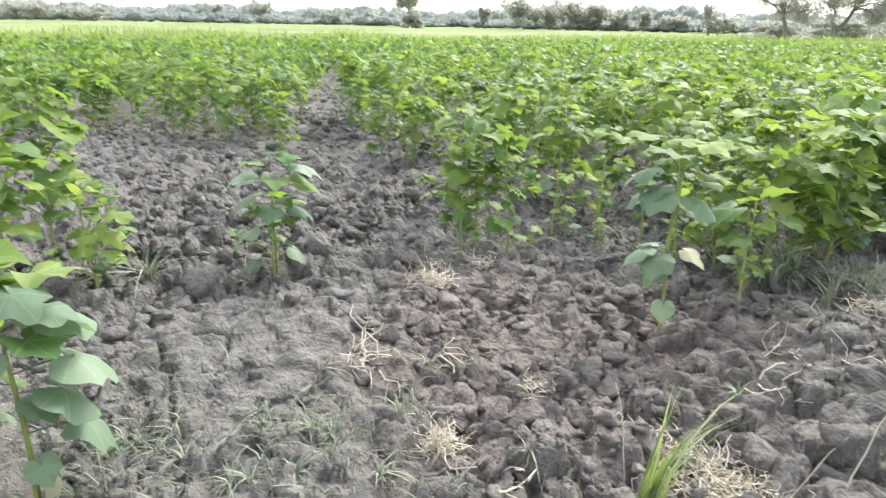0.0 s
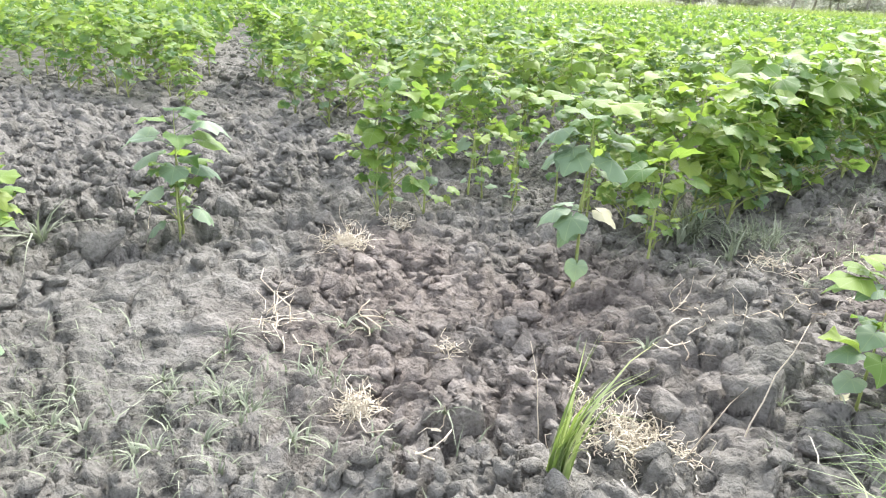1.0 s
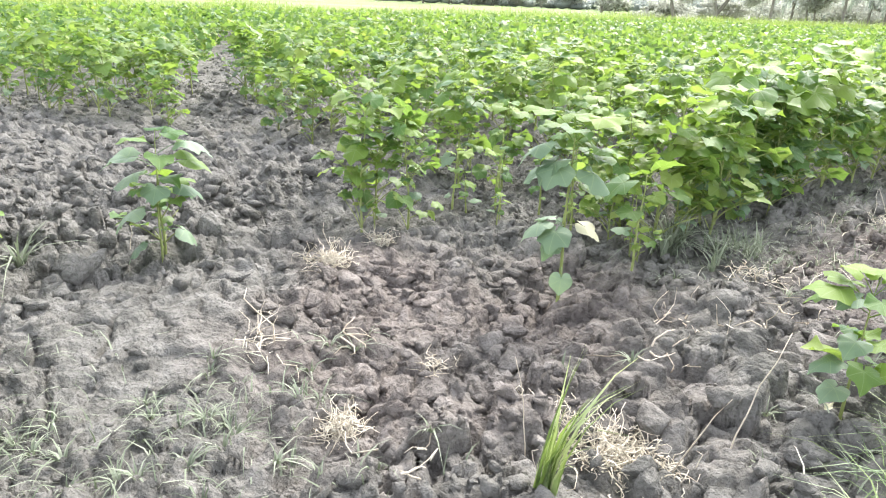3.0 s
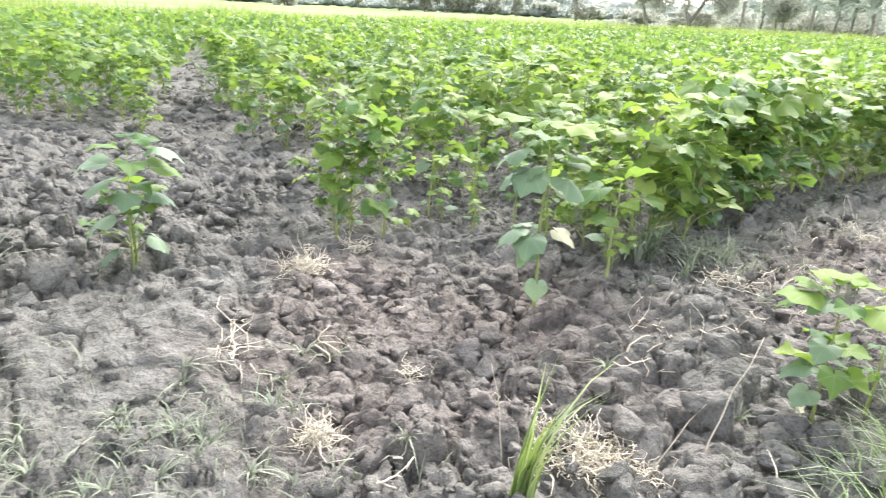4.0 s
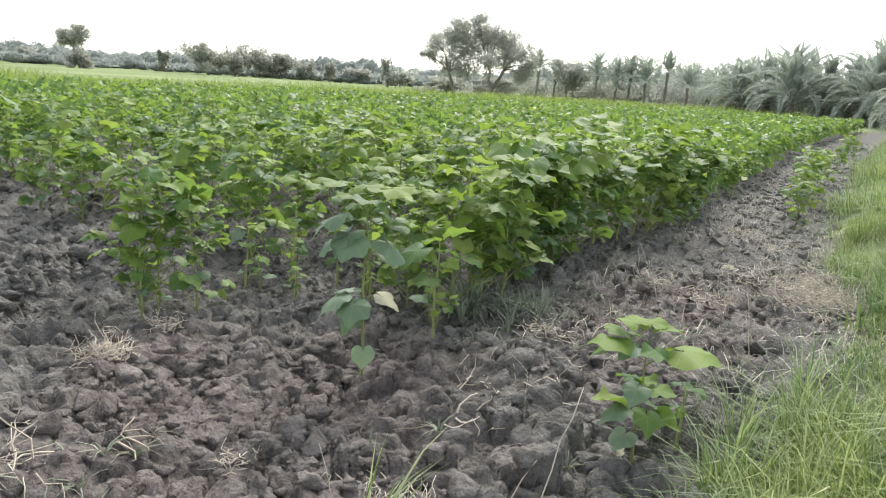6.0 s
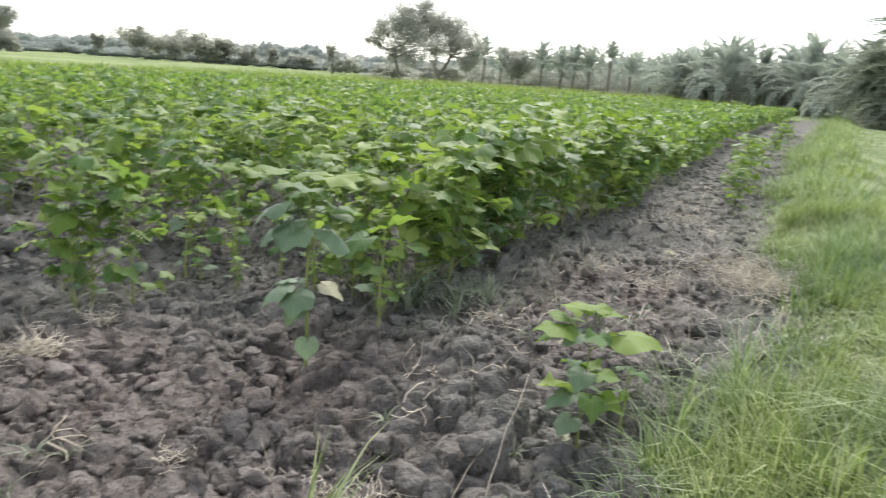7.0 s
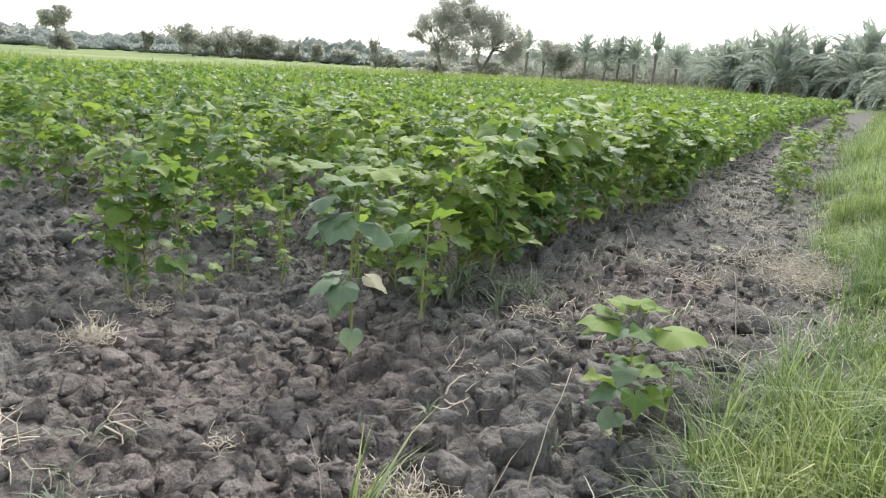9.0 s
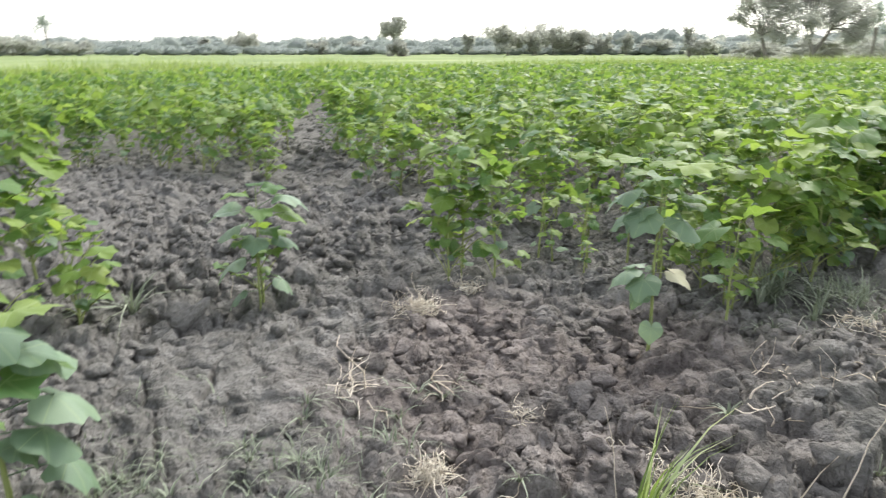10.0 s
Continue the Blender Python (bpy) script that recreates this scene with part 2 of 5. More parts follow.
def packed(x, y, cell, seed, gap=0.30):
    """Clods packed side by side, each with a height and slope of its own, and deep narrow gaps between them; 0 to about 1."""
    x, y = np.asarray(x) / cell, np.asarray(y) / cell
    ix, iy = np.floor(x), np.floor(y)
    f1, f2 = np.full(x.shape, 9.0), np.full(x.shape, 9.0)
    tall, sx, sy = np.zeros(x.shape), np.zeros(x.shape), np.zeros(x.shape)
    for dx in (-1, 0, 1):
        for dy in (-1, 0, 1):
            cx, cy = ix + dx, iy + dy
            ux, uy = x - cx - hash01(cx, cy, seed), y - cy - hash01(cx, cy, seed + 3)
            ang = 6.28 * hash01(cx, cy, seed + 7)
            d = np.sqrt(ux * ux + uy * uy + 0.5 * (ux * np.cos(ang) + uy * np.sin(ang)) ** 2) * (0.75 + 0.5 * hash01(cx, cy, seed + 5))
            near = d < f1
            f2 = np.where(near, f1, np.minimum(f2, d))
            h = hash01(cx, cy, seed + 11)
            tall = np.where(near, h, tall)
            sx, sy = np.where(near, ux, sx), np.where(near, uy, sy)
            f1 = np.where(near, d, f1)
    edge = np.clip((f2 - f1) / gap, 0, 1)
    body = 1 - (1 - edge) ** 2.6
    slope = 1 + 1.0 * (sx * np.cos(tall * 40) + sy * np.sin(tall * 40))
    return body * slope * (0.25 + 0.75 * tall) * (1 - 0.35 * np.clip(f1, 0, 1) ** 2)


def groove(x, y, points, width, depth):
    """A crack along a line of points."""
    best = np.full(np.shape(x), 9.0)
    wob = 0.014 * value_noise(x, y, 0.04, 91)
    for (ax, ay), (bx, by) in zip(points, points[1:]):
        t = np.clip(((x - ax) * (bx - ax) + (y - ay) * (by - ay)) / ((bx - ax) ** 2 + (by - ay) ** 2), 0, 1)
        best = np.minimum(best, np.hypot(x + wob - ax - t * (bx - ax), y + wob - ay - t * (by - ay)))
    return -depth * np.exp(-(best / width) ** 2)


CRACKS = [([(-1.65, -0.01), (-1.54, 0.14), (-1.49, 0.17), (-1.52, 0.23), (-1.54, 0.32)], 0.0062),
          ([(-1.49, 0.17), (-1.39, 0.13), (-1.33, 0.08)], 0.0062),
          ([(-1.52, 0.28), (-1.4, 0.29), (-1.28, 0.28)], 0.0046),
          ([(-1.52, 0.55), (-1.43, 0.5), (-1.35, 0.48), (-1.34, 0.51)], 0.0046),
          ([(-1.37, 0.62), (-1.33, 0.55), (-1.26, 0.53), (-1.21, 0.54)], 0.0046),
          ([(-1.58, -0.0), (-1.44, -0.05)], 0.0046),
          ([(-1.38, -0.03), (-1.23, -0.08), (-1.15, -0.12)], 0.0046)]


def bump_at(x, y, cx, cy, r, h, stretch=1.0, turn=0.0):
    c, s = math.cos(turn), math.sin(turn)
    u, v = (x - cx) * c + (y - cy) * s, ((y - cy) * c - (x - cx) * s) / stretch
    return h * np.exp(-(u * u + v * v) / (r * r))


BANK_Y = [0.8, 1.16, 1.38, 1.8, 2.3, 3.1, 4.2, 5.3, 6.8, 10, 15.5, 37, 60]
BANK_X = [0.38, 0.36, 0.37, 0.48, 0.64, 0.74, 0.68, 0.70, 0.64, 0.84, 1.31, 3.3, 5.4]


def bank_left(y):
    """The foot of the grass bank beside the field."""
    return np.interp(y, BANK_Y, BANK_X)


def bund_rise(x, y):
    left = np.interp(y, [-5, 3.1, 6.8, 10, 15.5, 37, 60], [0.58, 0.60, 0.66, 0.86, 1.33, 3.3, 5.4]) + 0.1 * value_noise(x * 0, y, 1.7, 3)
    up = np.clip((x - left) / 0.4, 0, 1)
    down = np.clip((x - left - 0.75) / 0.7, 0, 1)
    return 0.14 * (up * up * (3 - 2 * up) - 0.75 * down * down * (3 - 2 * down))


def ground_base(x, y):
    """The ground without its clods."""
    x, y = np.asarray(x, float), np.asarray(y, float)
    near = np.clip(1 - (np.hypot(x + 1, y - 1.5) - 9) / 20, 0, 1) * np.clip(1 - (x - 1.5), 0, 1)
    z = near * (0.05 * value_noise(x, y, 0.9, 1) + 0.04 * value_noise(x, y, 0.35, 2))
    z += bund_rise(x, y)
    z += bump_at(x, y, -2.1, 1.25, 0.30, -0.20, 0.7, 0.5) + bump_at(x, y, -0.82, 1.38, 0.22, -0.06)
    z += bump_at(x, y, -1.25, 0.35, 0.55, 0.045, 0.6, 0.6) + bump_at(x, y, -2.2, 0.1, 0.35, -0.05)
    z += bump_at(x, y, -1.98, 0.55, 0.3, -0.05)
    z += bump_at(x, y, 0.18, 1.42, 0.14, -0.05) + bump_at(x, y, -0.2, 1.75, 0.4, 0.03)
    return z


def clod_share(x, y):
    """How lumpy the soil is: 1 in the ploughed ground, less on the crusted patch and under the grass."""
    k = np.clip(1.0 - (x - 0.35) / 0.5, 0.05, 1)
    k = k * (1 - 0.66 * np.exp(-(((x + 1.32) / 0.48) ** 2 + ((y - 0.28) / 0.40) ** 2) ** 1.6))
    k = k * (1 - 0.7 * np.exp(-(((x + 2.1) / 0.28) ** 2 + ((y - 1.25) / 0.22) ** 2)))
    return k * np.clip(1 - (np.hypot(x + 1, y - 1.5) - 10) / 15, 0, 1)


def ground_height(x, y):
    x, y = np.asarray(x, float), np.asarray(y, float)
    k = clod_share(x, y)
    wx = x + 0.035 * value_noise(x, y, 0.06, 21) + 0.006 * value_noise(x, y, 0.022, 23)
    wy = y + 0.035 * value_noise(x, y, 0.06, 22) + 0.006 * value_noise(x, y, 0.022, 24)
    z = ground_base(x, y)
    big = np.clip(0.75 + 1.1 * value_noise(x, y, 0.5, 33), 0.3, 1.2)
    away = np.maximum(np.maximum(-2.2 - x, x - 0.35), np.maximum(-0.35 - y, y - 2.1))
    f1, f2, f3 = (np.clip(2 - away / lim, 0, 1) for lim in (3.0, 1.4, 0.5))
    lumps = 0.080 * f1 * big * packed(wx, wy, 0.135, 31, 0.12) + 0.036 * f2 * packed(wx, wy, 0.062, 41, 0.14)
    z = z + k * lumps + (0.15 + 0.85 * k) * 0.008 * f3 * packed(x, y, 0.033, 51, 0.45) * (x < 0.8)
    for line, wide in CRACKS:
        z = z + groove(x, y, line, wide, 0.045)
    return z + 0.012 * value_noise(x, y, 0.05, 61) * np.clip(k + 0.4, 0, 1) + 0.007 * value_noise(x, y, 0.022, 62) * np.clip(k + 0.4, 0, 1) - 0.045 * k


def gz(x, y):
    return float(ground_height(np.array([x]), np.array([y]))[0])


def mesh_of(name, verts, faces, mats, smooth=True, index=None):
    """A mesh from arrays of corners and of triangles or quads."""
    me = bpy.data.meshes.new(name)
    verts, faces = np.asarray(verts, np.float32), np.asarray(faces, np.int32)
    k = faces.shape[1]
    me.vertices.add(len(verts))
    me.vertices.foreach_set("co", verts.ravel())
    me.loops.add(faces.size)
    me.loops.foreach_set("vertex_index", faces.ravel())
    me.polygons.add(len(faces))
    me.polygons.foreach_set("loop_start", np.arange(0, faces.size, k, dtype=np.int32))
    me.polygons.foreach_set("loop_total", np.full(len(faces), k, np.int32))
    for m in mats if isinstance(mats, (list, tuple)) else [mats]:
        me.materials.append(m)
    if index is not None:
        me.polygons.foreach_set("material_index", np.asarray(index, np.int32))
    me.update(calc_edges=True)
    me.polygons.foreach_set("use_smooth", np.full(len(faces), smooth))
    return me


def join(pieces):
    """One set of corners and faces out of several."""
    vs, fs, n = [], [], 0
    for v, f in pieces:
        vs.append(np.asarray(v, float))
        fs.append(np.asarray(f, int) + n)
        n += len(v)
    return np.concatenate(vs), np.concatenate(fs)


def tube(points, radii, sides=5):
    """Corners and triangles of a tapering tube along points."""
    p, r = np.asarray(points, float), np.broadcast_to(np.asarray(radii, float), (len(points),))
    t = np.gradient(p, axis=0)
    t /= np.linalg.norm(t, axis=1, keepdims=True) + 1e-9
    ref = np.where(np.abs(t[:, 2:3]) > 0.9, [[1.0, 0, 0]], [[0, 0, 1.0]])
    u = np.cross(t, ref)
    u /= np.linalg.norm(u, axis=1, keepdims=True)
    w = np.cross(t, u)
    a = np.arange(sides) * 2 * math.pi / sides
    ring = p[:, None] + r[:, None, None] * (np.cos(a)[None, :, None] * u[:, None] + np.sin(a)[None, :, None] * w[:, None])
    verts = ring.reshape(-1, 3)
    faces = []
    for i in range(len(p) - 1):
        for j in range(sides):
            k = (j + 1) % sides
            A, B, C, D = i * sides + j, i * sides + k, (i + 1) * sides + k, (i + 1) * sides + j
            faces += [(A, B, C), (A, C, D)]
    verts = np.vstack([verts, p[-1]])
    faces += [((len(p) - 1) * sides + j, (len(p) - 1) * sides + (j + 1) % sides, len(verts) - 1) for j in range(sides)]
    return verts, np.array(faces)


def part(name, mesh, parent, m=None, label=""):
    ob = new(name, mesh)
    ob.parent = parent
    if m is not None:
        ob.matrix_basis = m
    return tagged(ob, label)


# ---- ground ----
def graded(lo, hi, step, far):
    """Even steps from lo to hi, then slowly and at last quickly growing ones out to far on both sides."""
    out, d, x = [], step, 0.0
    while x < far:
        d *= 1.023 if x < 5 else 1.1
        x += d
        out.append(x)
    out = np.array(out)
    return np.concatenate([lo - out[::-1], np.arange(lo, hi + step / 2, step), hi + out])


def build_ground():
    xs, ys = graded(-1.8, 0.2, 0.0082, 2500), graded(-0.2, 1.6, 0.0082, 2500)
    gx, gy = np.meshgrid(xs, ys)
    z = ground_height(gx, gy)
    nx, ny = len(xs), len(ys)
    verts = np.stack([gx.ravel(), gy.ravel(), z.ravel()], 1)
    i = (np.arange(ny - 1)[:, None] * nx + np.arange(nx - 1)[None]).ravel()
    faces = np.stack([i, i + 1, i + nx + 1, i + nx], 1)
    ob = new("ground", mesh_of("ground", verts, faces, M_GROUND))
    tagged(ob, "ploughed grey-brown cloddy soil running into green meadow", "ground", kind="structure")


build_ground()


# ---- leaves ----
def leaf_shape(rs, lobes=0.5, droop=0.4, fold=0.25, wave=0.1, stalk=0.9, coarse=False):
    """A cotton leaf one unit long from stalk to tip, lying along +y, with the end of its stalk at the origin."""
    if coarse:
        ang = np.radians([-150, -105, -55, -25, 0, 25, 55, 105, 150])
        rad = np.array([0.42, 0.66, 0.86, 0.70, 1.0, 0.70, 0.86, 0.66, 0.42])
    else:
        half = np.array([168, 148, 128, 108, 88, 70, 56, 44, 30, 14])
        deep = np.array([0.30, 0.50, 0.60, 0.72, 0.58, 0.74, 0.94, 0.76, 0.60, 0.82])
        plain = np.array([0.36, 0.58, 0.68, 0.73, 0.75, 0.78, 0.83, 0.80, 0.80, 0.88])
        side = plain + (deep - plain) * lobes
        ang = np.radians(np.concatenate([-half, [0], half[::-1]]))
        rad = np.concatenate([side, [1.02], side[::-1]])
    rad = rad * (1 + rs.normal(0, 0.03, len(rad)))
    n = len(ang)
    ring = np.stack([rad * np.sin(ang), rad * np.cos(ang)], 1)
    steps = (1.0,) if coarse else (0.38, 0.74, 1.0)
    flat = np.vstack([[[0, 0]]] + [ring * k for k in steps])
    edge = np.concatenate([[0]] + [np.full(n, k ** 2.2) for k in steps])
    ph, bend = rs.uniform(0, 6.28, 3), rs.uniform(-0.25, 0.25)
    th = np.arctan2(flat[:, 0], flat[:, 1])
    x, y = flat[:, 0], flat[:, 1]
    z = -droop * 0.55 * np.where(y > 0, y * y, 0.4 * y * y) - 0.3 * droop * x ** 2 + fold * (np.sqrt(x * x + 0.02) - 0.14) + bend * x * y
    z += wave * edge * (0.8 * np.sin(3 * th + ph[0]) + 0.6 * np.sin(5 * th + ph[1]) + 0.35 * np.sin(9 * th + ph[2])) + rs.normal(0, 0.012, len(flat)) * edge
    v = np.column_stack([x, y + stalk, z + stalk * 0.55])
    f = [(0, 2 + i, 1 + i) for i in range(n - 1)]
    for r in range(len(steps) - 1):
        for i in range(n - 1):
            a, b, c, d = 1 + r * n + i, 2 + r * n + i, 1 + (r + 1) * n + i, 2 + (r + 1) * n + i
            f += [(a, b, d), (a, d, c)]
    if stalk > 0:
        s = np.linspace(0, 1, 3)
        w = 0.022
        base = [(0 * t, stalk * t, stalk * 0.55 * t ** 0.7) for t in s]
        k = len(v)
        extra = [(x + dx, y, zz + dz) for x, y, zz in base for dx, dz in ((-w, 0), (w, 0), (0, w * 1.6))]
        v = np.vstack([v, extra])
        for i in range(2):
            for j in range(3):
                a, b = k + 3 * i + j, k + 3 * i + (j + 1) % 3
                f += [(a, b, b + 3), (a, b + 3, a + 3)]
    return v, np.array(f)


def with_blade(me, v):
    """Marks where on its blade each corner of a leaf lies, for the veins."""
    flat = np.zeros((len(v), 3), np.float32)
    flat[:64, 0], flat[:64, 1] = v[:64, 0], v[:64, 1] - v[0][1]
    me.attributes.new("blade", "FLOAT_VECTOR", "POINT").data.foreach_set("vector", flat.ravel())
    return me


def leaf_pool(name, mats, count, seed, droop=(0.1, 0.8), lobes=(-0.1, 0.45)):
    rs = np.random.default_rng(seed)
    out = []
    for i in range(count):
        v, f = leaf_shape(rs, rs.uniform(*lobes), rs.uniform(*droop), rs.uniform(-0.25, 0.4), rs.uniform(0.06, 0.16), rs.uniform(0.7, 1.1))
        out.append(with_blade(mesh_of(name, v, f, mats), v))
    return out


LEAVES = leaf_pool("leaf", M_LEAF, 14, 3)
LEAVES_OLD = leaf_pool("leaf_old", M_LEAF_OLD, 8, 4, (0.3, 1.1), (-0.2, 0.35))
LEAVES_YOUNG = leaf_pool("leaf_young", M_LEAF_YOUNG, 8, 6)
LEAVES_DRY = leaf_pool("leaf_dry", M_LEAF_DRY, 3, 5)


def stem_mesh(h, rs, branches=(), lean=0.06, thick=0.006):
    n = 7
    t = np.linspace(0, 1, n)
    ph = rs.uniform(0, 6.28)
    line = np.stack([lean * h * (np.sin(ph) * t ** 1.5 + 0.15 * np.sin(9 * t + ph)), lean * h * (np.cos(ph) * t ** 1.5 + 0.15 * np.cos(8 * t + ph)), h * t - 0.03 * (1 - t)], 1)
    pieces = [tube(line, thick * (1 - 0.7 * t), 5)]
    for at, az, ln in branches:
        p0 = np.array([np.interp(at, t, line[:, i]) for i in range(3)])
        d = np.array([math.cos(az), math.sin(az), 0.8])
        q = np.linspace(0, 1, 4)[:, None]
        pieces.append(tube(p0 + d * ln * q * [[1, 1, 1]] + np.array([0, 0, 0.12 * ln]) * np.sin(q * 3), thick * 0.5 * (1 - 0.5 * q[:, 0]), 4))
    return join(pieces), t, line


def leaf_places(h, rs, count, size, low=0.24):
    """Where the leaves of a plant sit: height, compass, size, tilt and whether the leaf is an old one."""
    rows = []
    for i in range(count):
        u = low + (1 - low) * ((i + rs.uniform(0.2, 0.8)) / count) ** 0.6
        az = i * 2.4 + rs.uniform(-0.4, 0.4)
        s = size * (0.45 + 0.75 * u) * rs.uniform(0.55, 1.25)
        if u > 0.95:
            s *= 0.7
        rows.append((u, az, s, rs.normal(-0.1, 0.3) - 0.35 * (1 - u), u < 0.45 and rs.random() < 0.75))
    return rows


def leaf_matrix(p, az, s, tilt, roll):
    return Matrix.Translation(p) @ Euler((tilt, roll, az - math.pi / 2)).to_matrix().to_4x4() @ Matrix.Diagonal((s, s, s, 1))


def twig_mesh(ln, size, seed):
    """A side branch along +x that rises, with five small leaves on it."""
    rs = np.random.default_rng(seed)
    q = np.linspace(0, 1, 4)[:, None]
    line = np.array([1.0, 0, 0.75]) * ln * q + np.array([0, 0, 0.12 * ln]) * np.sin(q * 3)
    pieces = [tube(line, 0.003 * (1 - 0.5 * q[:, 0]), 4)]
    kinds, marks = [1] * len(pieces[0][1]), [np.zeros((len(pieces[0][0]), 3))]
    for k in range(5):
        u = 0.3 + 0.7 * k / 4
        p = [np.interp(u, q[:, 0], line[:, i]) for i in range(3)]
        v, f = leaf_shape(rs, rs.uniform(0, 0.5), rs.uniform(0.1, 0.8), rs.uniform(-0.2, 0.35), rs.uniform(0.05, 0.12), rs.uniform(0.4, 0.9), coarse=k < 2)
        m = np.array(leaf_matrix(p, (k - 2) * 1.2 + rs.uniform(-0.4, 0.4), size * rs.uniform(0.5, 1.0), rs.normal(-0.15, 0.3), rs.normal(0, 0.3)))
        pieces.append((v @ m[:3, :3].T + m[:3, 3], f))
        kinds += [0] * len(f)
        marks.append(np.column_stack([v[:, 0], v[:, 1] - v[0][1], 0 * v[:, 0]]) * (np.arange(len(v)) < 64)[:, None])
    me = mesh_of("branch", *join(pieces), [M_LEAF, M_STEM], index=kinds)
    me.attributes.new("blade", "FLOAT_VECTOR", "POINT").data.foreach_set("vector", np.concatenate(marks).astype(np.float32).ravel())
    return me


TWIGS = [twig_mesh(0.15, 0.058, 900 + i) for i in range(7)]


def cotton_plant(h, seed, count, size, label, branch=3, lean=0.06, reach=1.0):
    """A cotton plant with a stem; every leaf and every side branch is a part."""
    rs = np.random.default_rng(seed)
    ob = tagged(new("cotton_plant"), label, "plant", "cotton plants of the field")
    side = [(rs.uniform(0.05, 0.3), rs.uniform(0, 6.28), h * rs.uniform(0.15, 0.3)) for _ in range(min(branch, 4))]
    (v, f), t, line = stem_mesh(h, rs, side, lean)
    part("stem", mesh_of("stem", v, f, M_STEM), ob)
    for u, az, s, tilt, old in leaf_places(h, rs, count, size):
        p = [np.interp(u, t, line[:, i]) for i in range(3)]
        pool = LEAVES_OLD if old else LEAVES_YOUNG if u > 0.62 and rs.random() < 0.55 else LEAVES
        part("leaf", pool[rs.integers(len(pool))], ob, leaf_matrix(p, az, s, tilt, rs.normal(0, 0.25)))
    for k in range(branch):
        u = 0.14 + 0.6 * (k + rs.uniform(0, 0.6)) / branch
        p = [np.interp(u, t, line[:, i]) for i in range(3)]
        s = h / 0.5 * reach * rs.uniform(0.7, 1.1)
        part("branch", TWIGS[rs.integers(len(TWIGS))], ob, Matrix.LocRotScale(p, Euler((0, rs.uniform(-0.2, 0.25), rs.uniform(0, 6.28))), (s, s, s)))
    return ob


def stand(ob, x, y, turn=0.0, scale=1.0, sink=0.0):
    ob.matrix_basis = Matrix.LocRotScale((x, y, gz(x, y) - sink), Euler((0, 0, turn)), (scale,) * 3)
    return ob


FIELD = "leafy green cotton plant in a dense field"
variants = [cotton_plant(rngh, 100 + i, 22, 0.060, FIELD, branch=5 + i % 3) for i, rngh in enumerate((0.46, 0.50, 0.54, 0.50, 0.44, 0.52))]


def field_side(y):
    """The edge of the field along the path."""
    return np.interp(y, [2.0, 3.2, 4.2, 5.4, 8, 11, 16.7, 25, 43], [-0.68, -0.68, -0.58, -0.35, -0.28, -0.2, 0.12, 0.85, 2.6])


def in_field(x, y):
    """Whether a cotton plant grows at this place."""
    if (x / 17) ** 2 + (y / 36) ** 2 > 1 or y < -3:
        return False
    front = np.interp(x, [-6.4, -6.1, -4.9, -4.3, -3.4, -2.2, -1.8, -1.5, -1.15, -0.95, -0.6], [-3, 0.6, 1.5, 1.9, 2.2, 1.9, 2.05, 2.5, 2.45, 1.95, 1.9])
    side = field_side(y)
    if y < front or x > side:
        return False
    if -10 < x < -4:
        mid = 1.9 + (x + 4.05) * (4.26 - 1.88) / (-8.17 + 4.05)
        if abs(y - mid) < 0.24:
            return False
    return True


def sow():
    rs = np.random.default_rng(11)
    spots = []
    for x in np.arange(-17, 3, 0.40):
        for y in np.arange(-3, 37, 0.29):
            px, py = x + rs.normal(0, 0.09), y + rs.normal(0, 0.08)
            if in_field(px, py) and rs.random() < 0.9:
                spots.append((math.hypot(px - 0.5, py + 0.4), px, py))
    for y in np.arange(2.05, 36, 0.2):
        px, py = float(field_side(y)) - 0.10 + rs.normal(0, 0.04), y + rs.normal(0, 0.05)
        spots.append((math.hypot(px - 0.5, py + 0.4), px, py))
    spots.sort()
    return spots


SPOTS = sow()
NEAR, WHOLE = 160, 300
used = set()
rs = np.random.default_rng(12)
for d, x, y in SPOTS[:NEAR]:
    k = int(rs.integers(len(variants)))
    sc = rs.uniform(0.72, 1.16) * (1.12 if x > -1.6 and y < 5 else 1.0)
    m = Matrix.LocRotScale((x, y, gz(x, y) - 0.01), Euler((rs.normal(0, 0.06), rs.normal(0, 0.06), rs.uniform(0, 6.28))), (sc,) * 3)
    if k not in used:
        used.add(k)
        variants[k].matrix_basis = m
    else:
        copy_thing(variants[k], m)


def plain_plant(i):
    """A plant farther off, with its leaves in one part."""
    rs = np.random.default_rng(800 + i)
    h = rs.uniform(0.44, 0.54)
    ob = tagged(new("cotton_plant"), FIELD, "plant", "cotton plants of the field")
    (v, f), t, line = stem_mesh(h, rs, ())
    part("stem", mesh_of("stem", v, f, M_STEM), ob)
    pieces = []
    for u, az, s, tilt, old in leaf_places(h, rs, 36, 0.060):
        v, f = leaf_shape(rs, rs.uniform(0.3, 0.8), rs.uniform(0.3, 1.0), rs.uniform(-0.1, 0.4), 0.1, 0.9, coarse=True)
        m = np.array(leaf_matrix([np.interp(u, t, line[:, k]) for k in range(3)], az, s, tilt, rs.uniform(-0.3, 0.3)))
        pieces.append((v @ m[:3, :3].T + m[:3, 3], f))
    part("foliage", mesh_of("foliage", *join(pieces), M_LEAF), ob)
    return ob


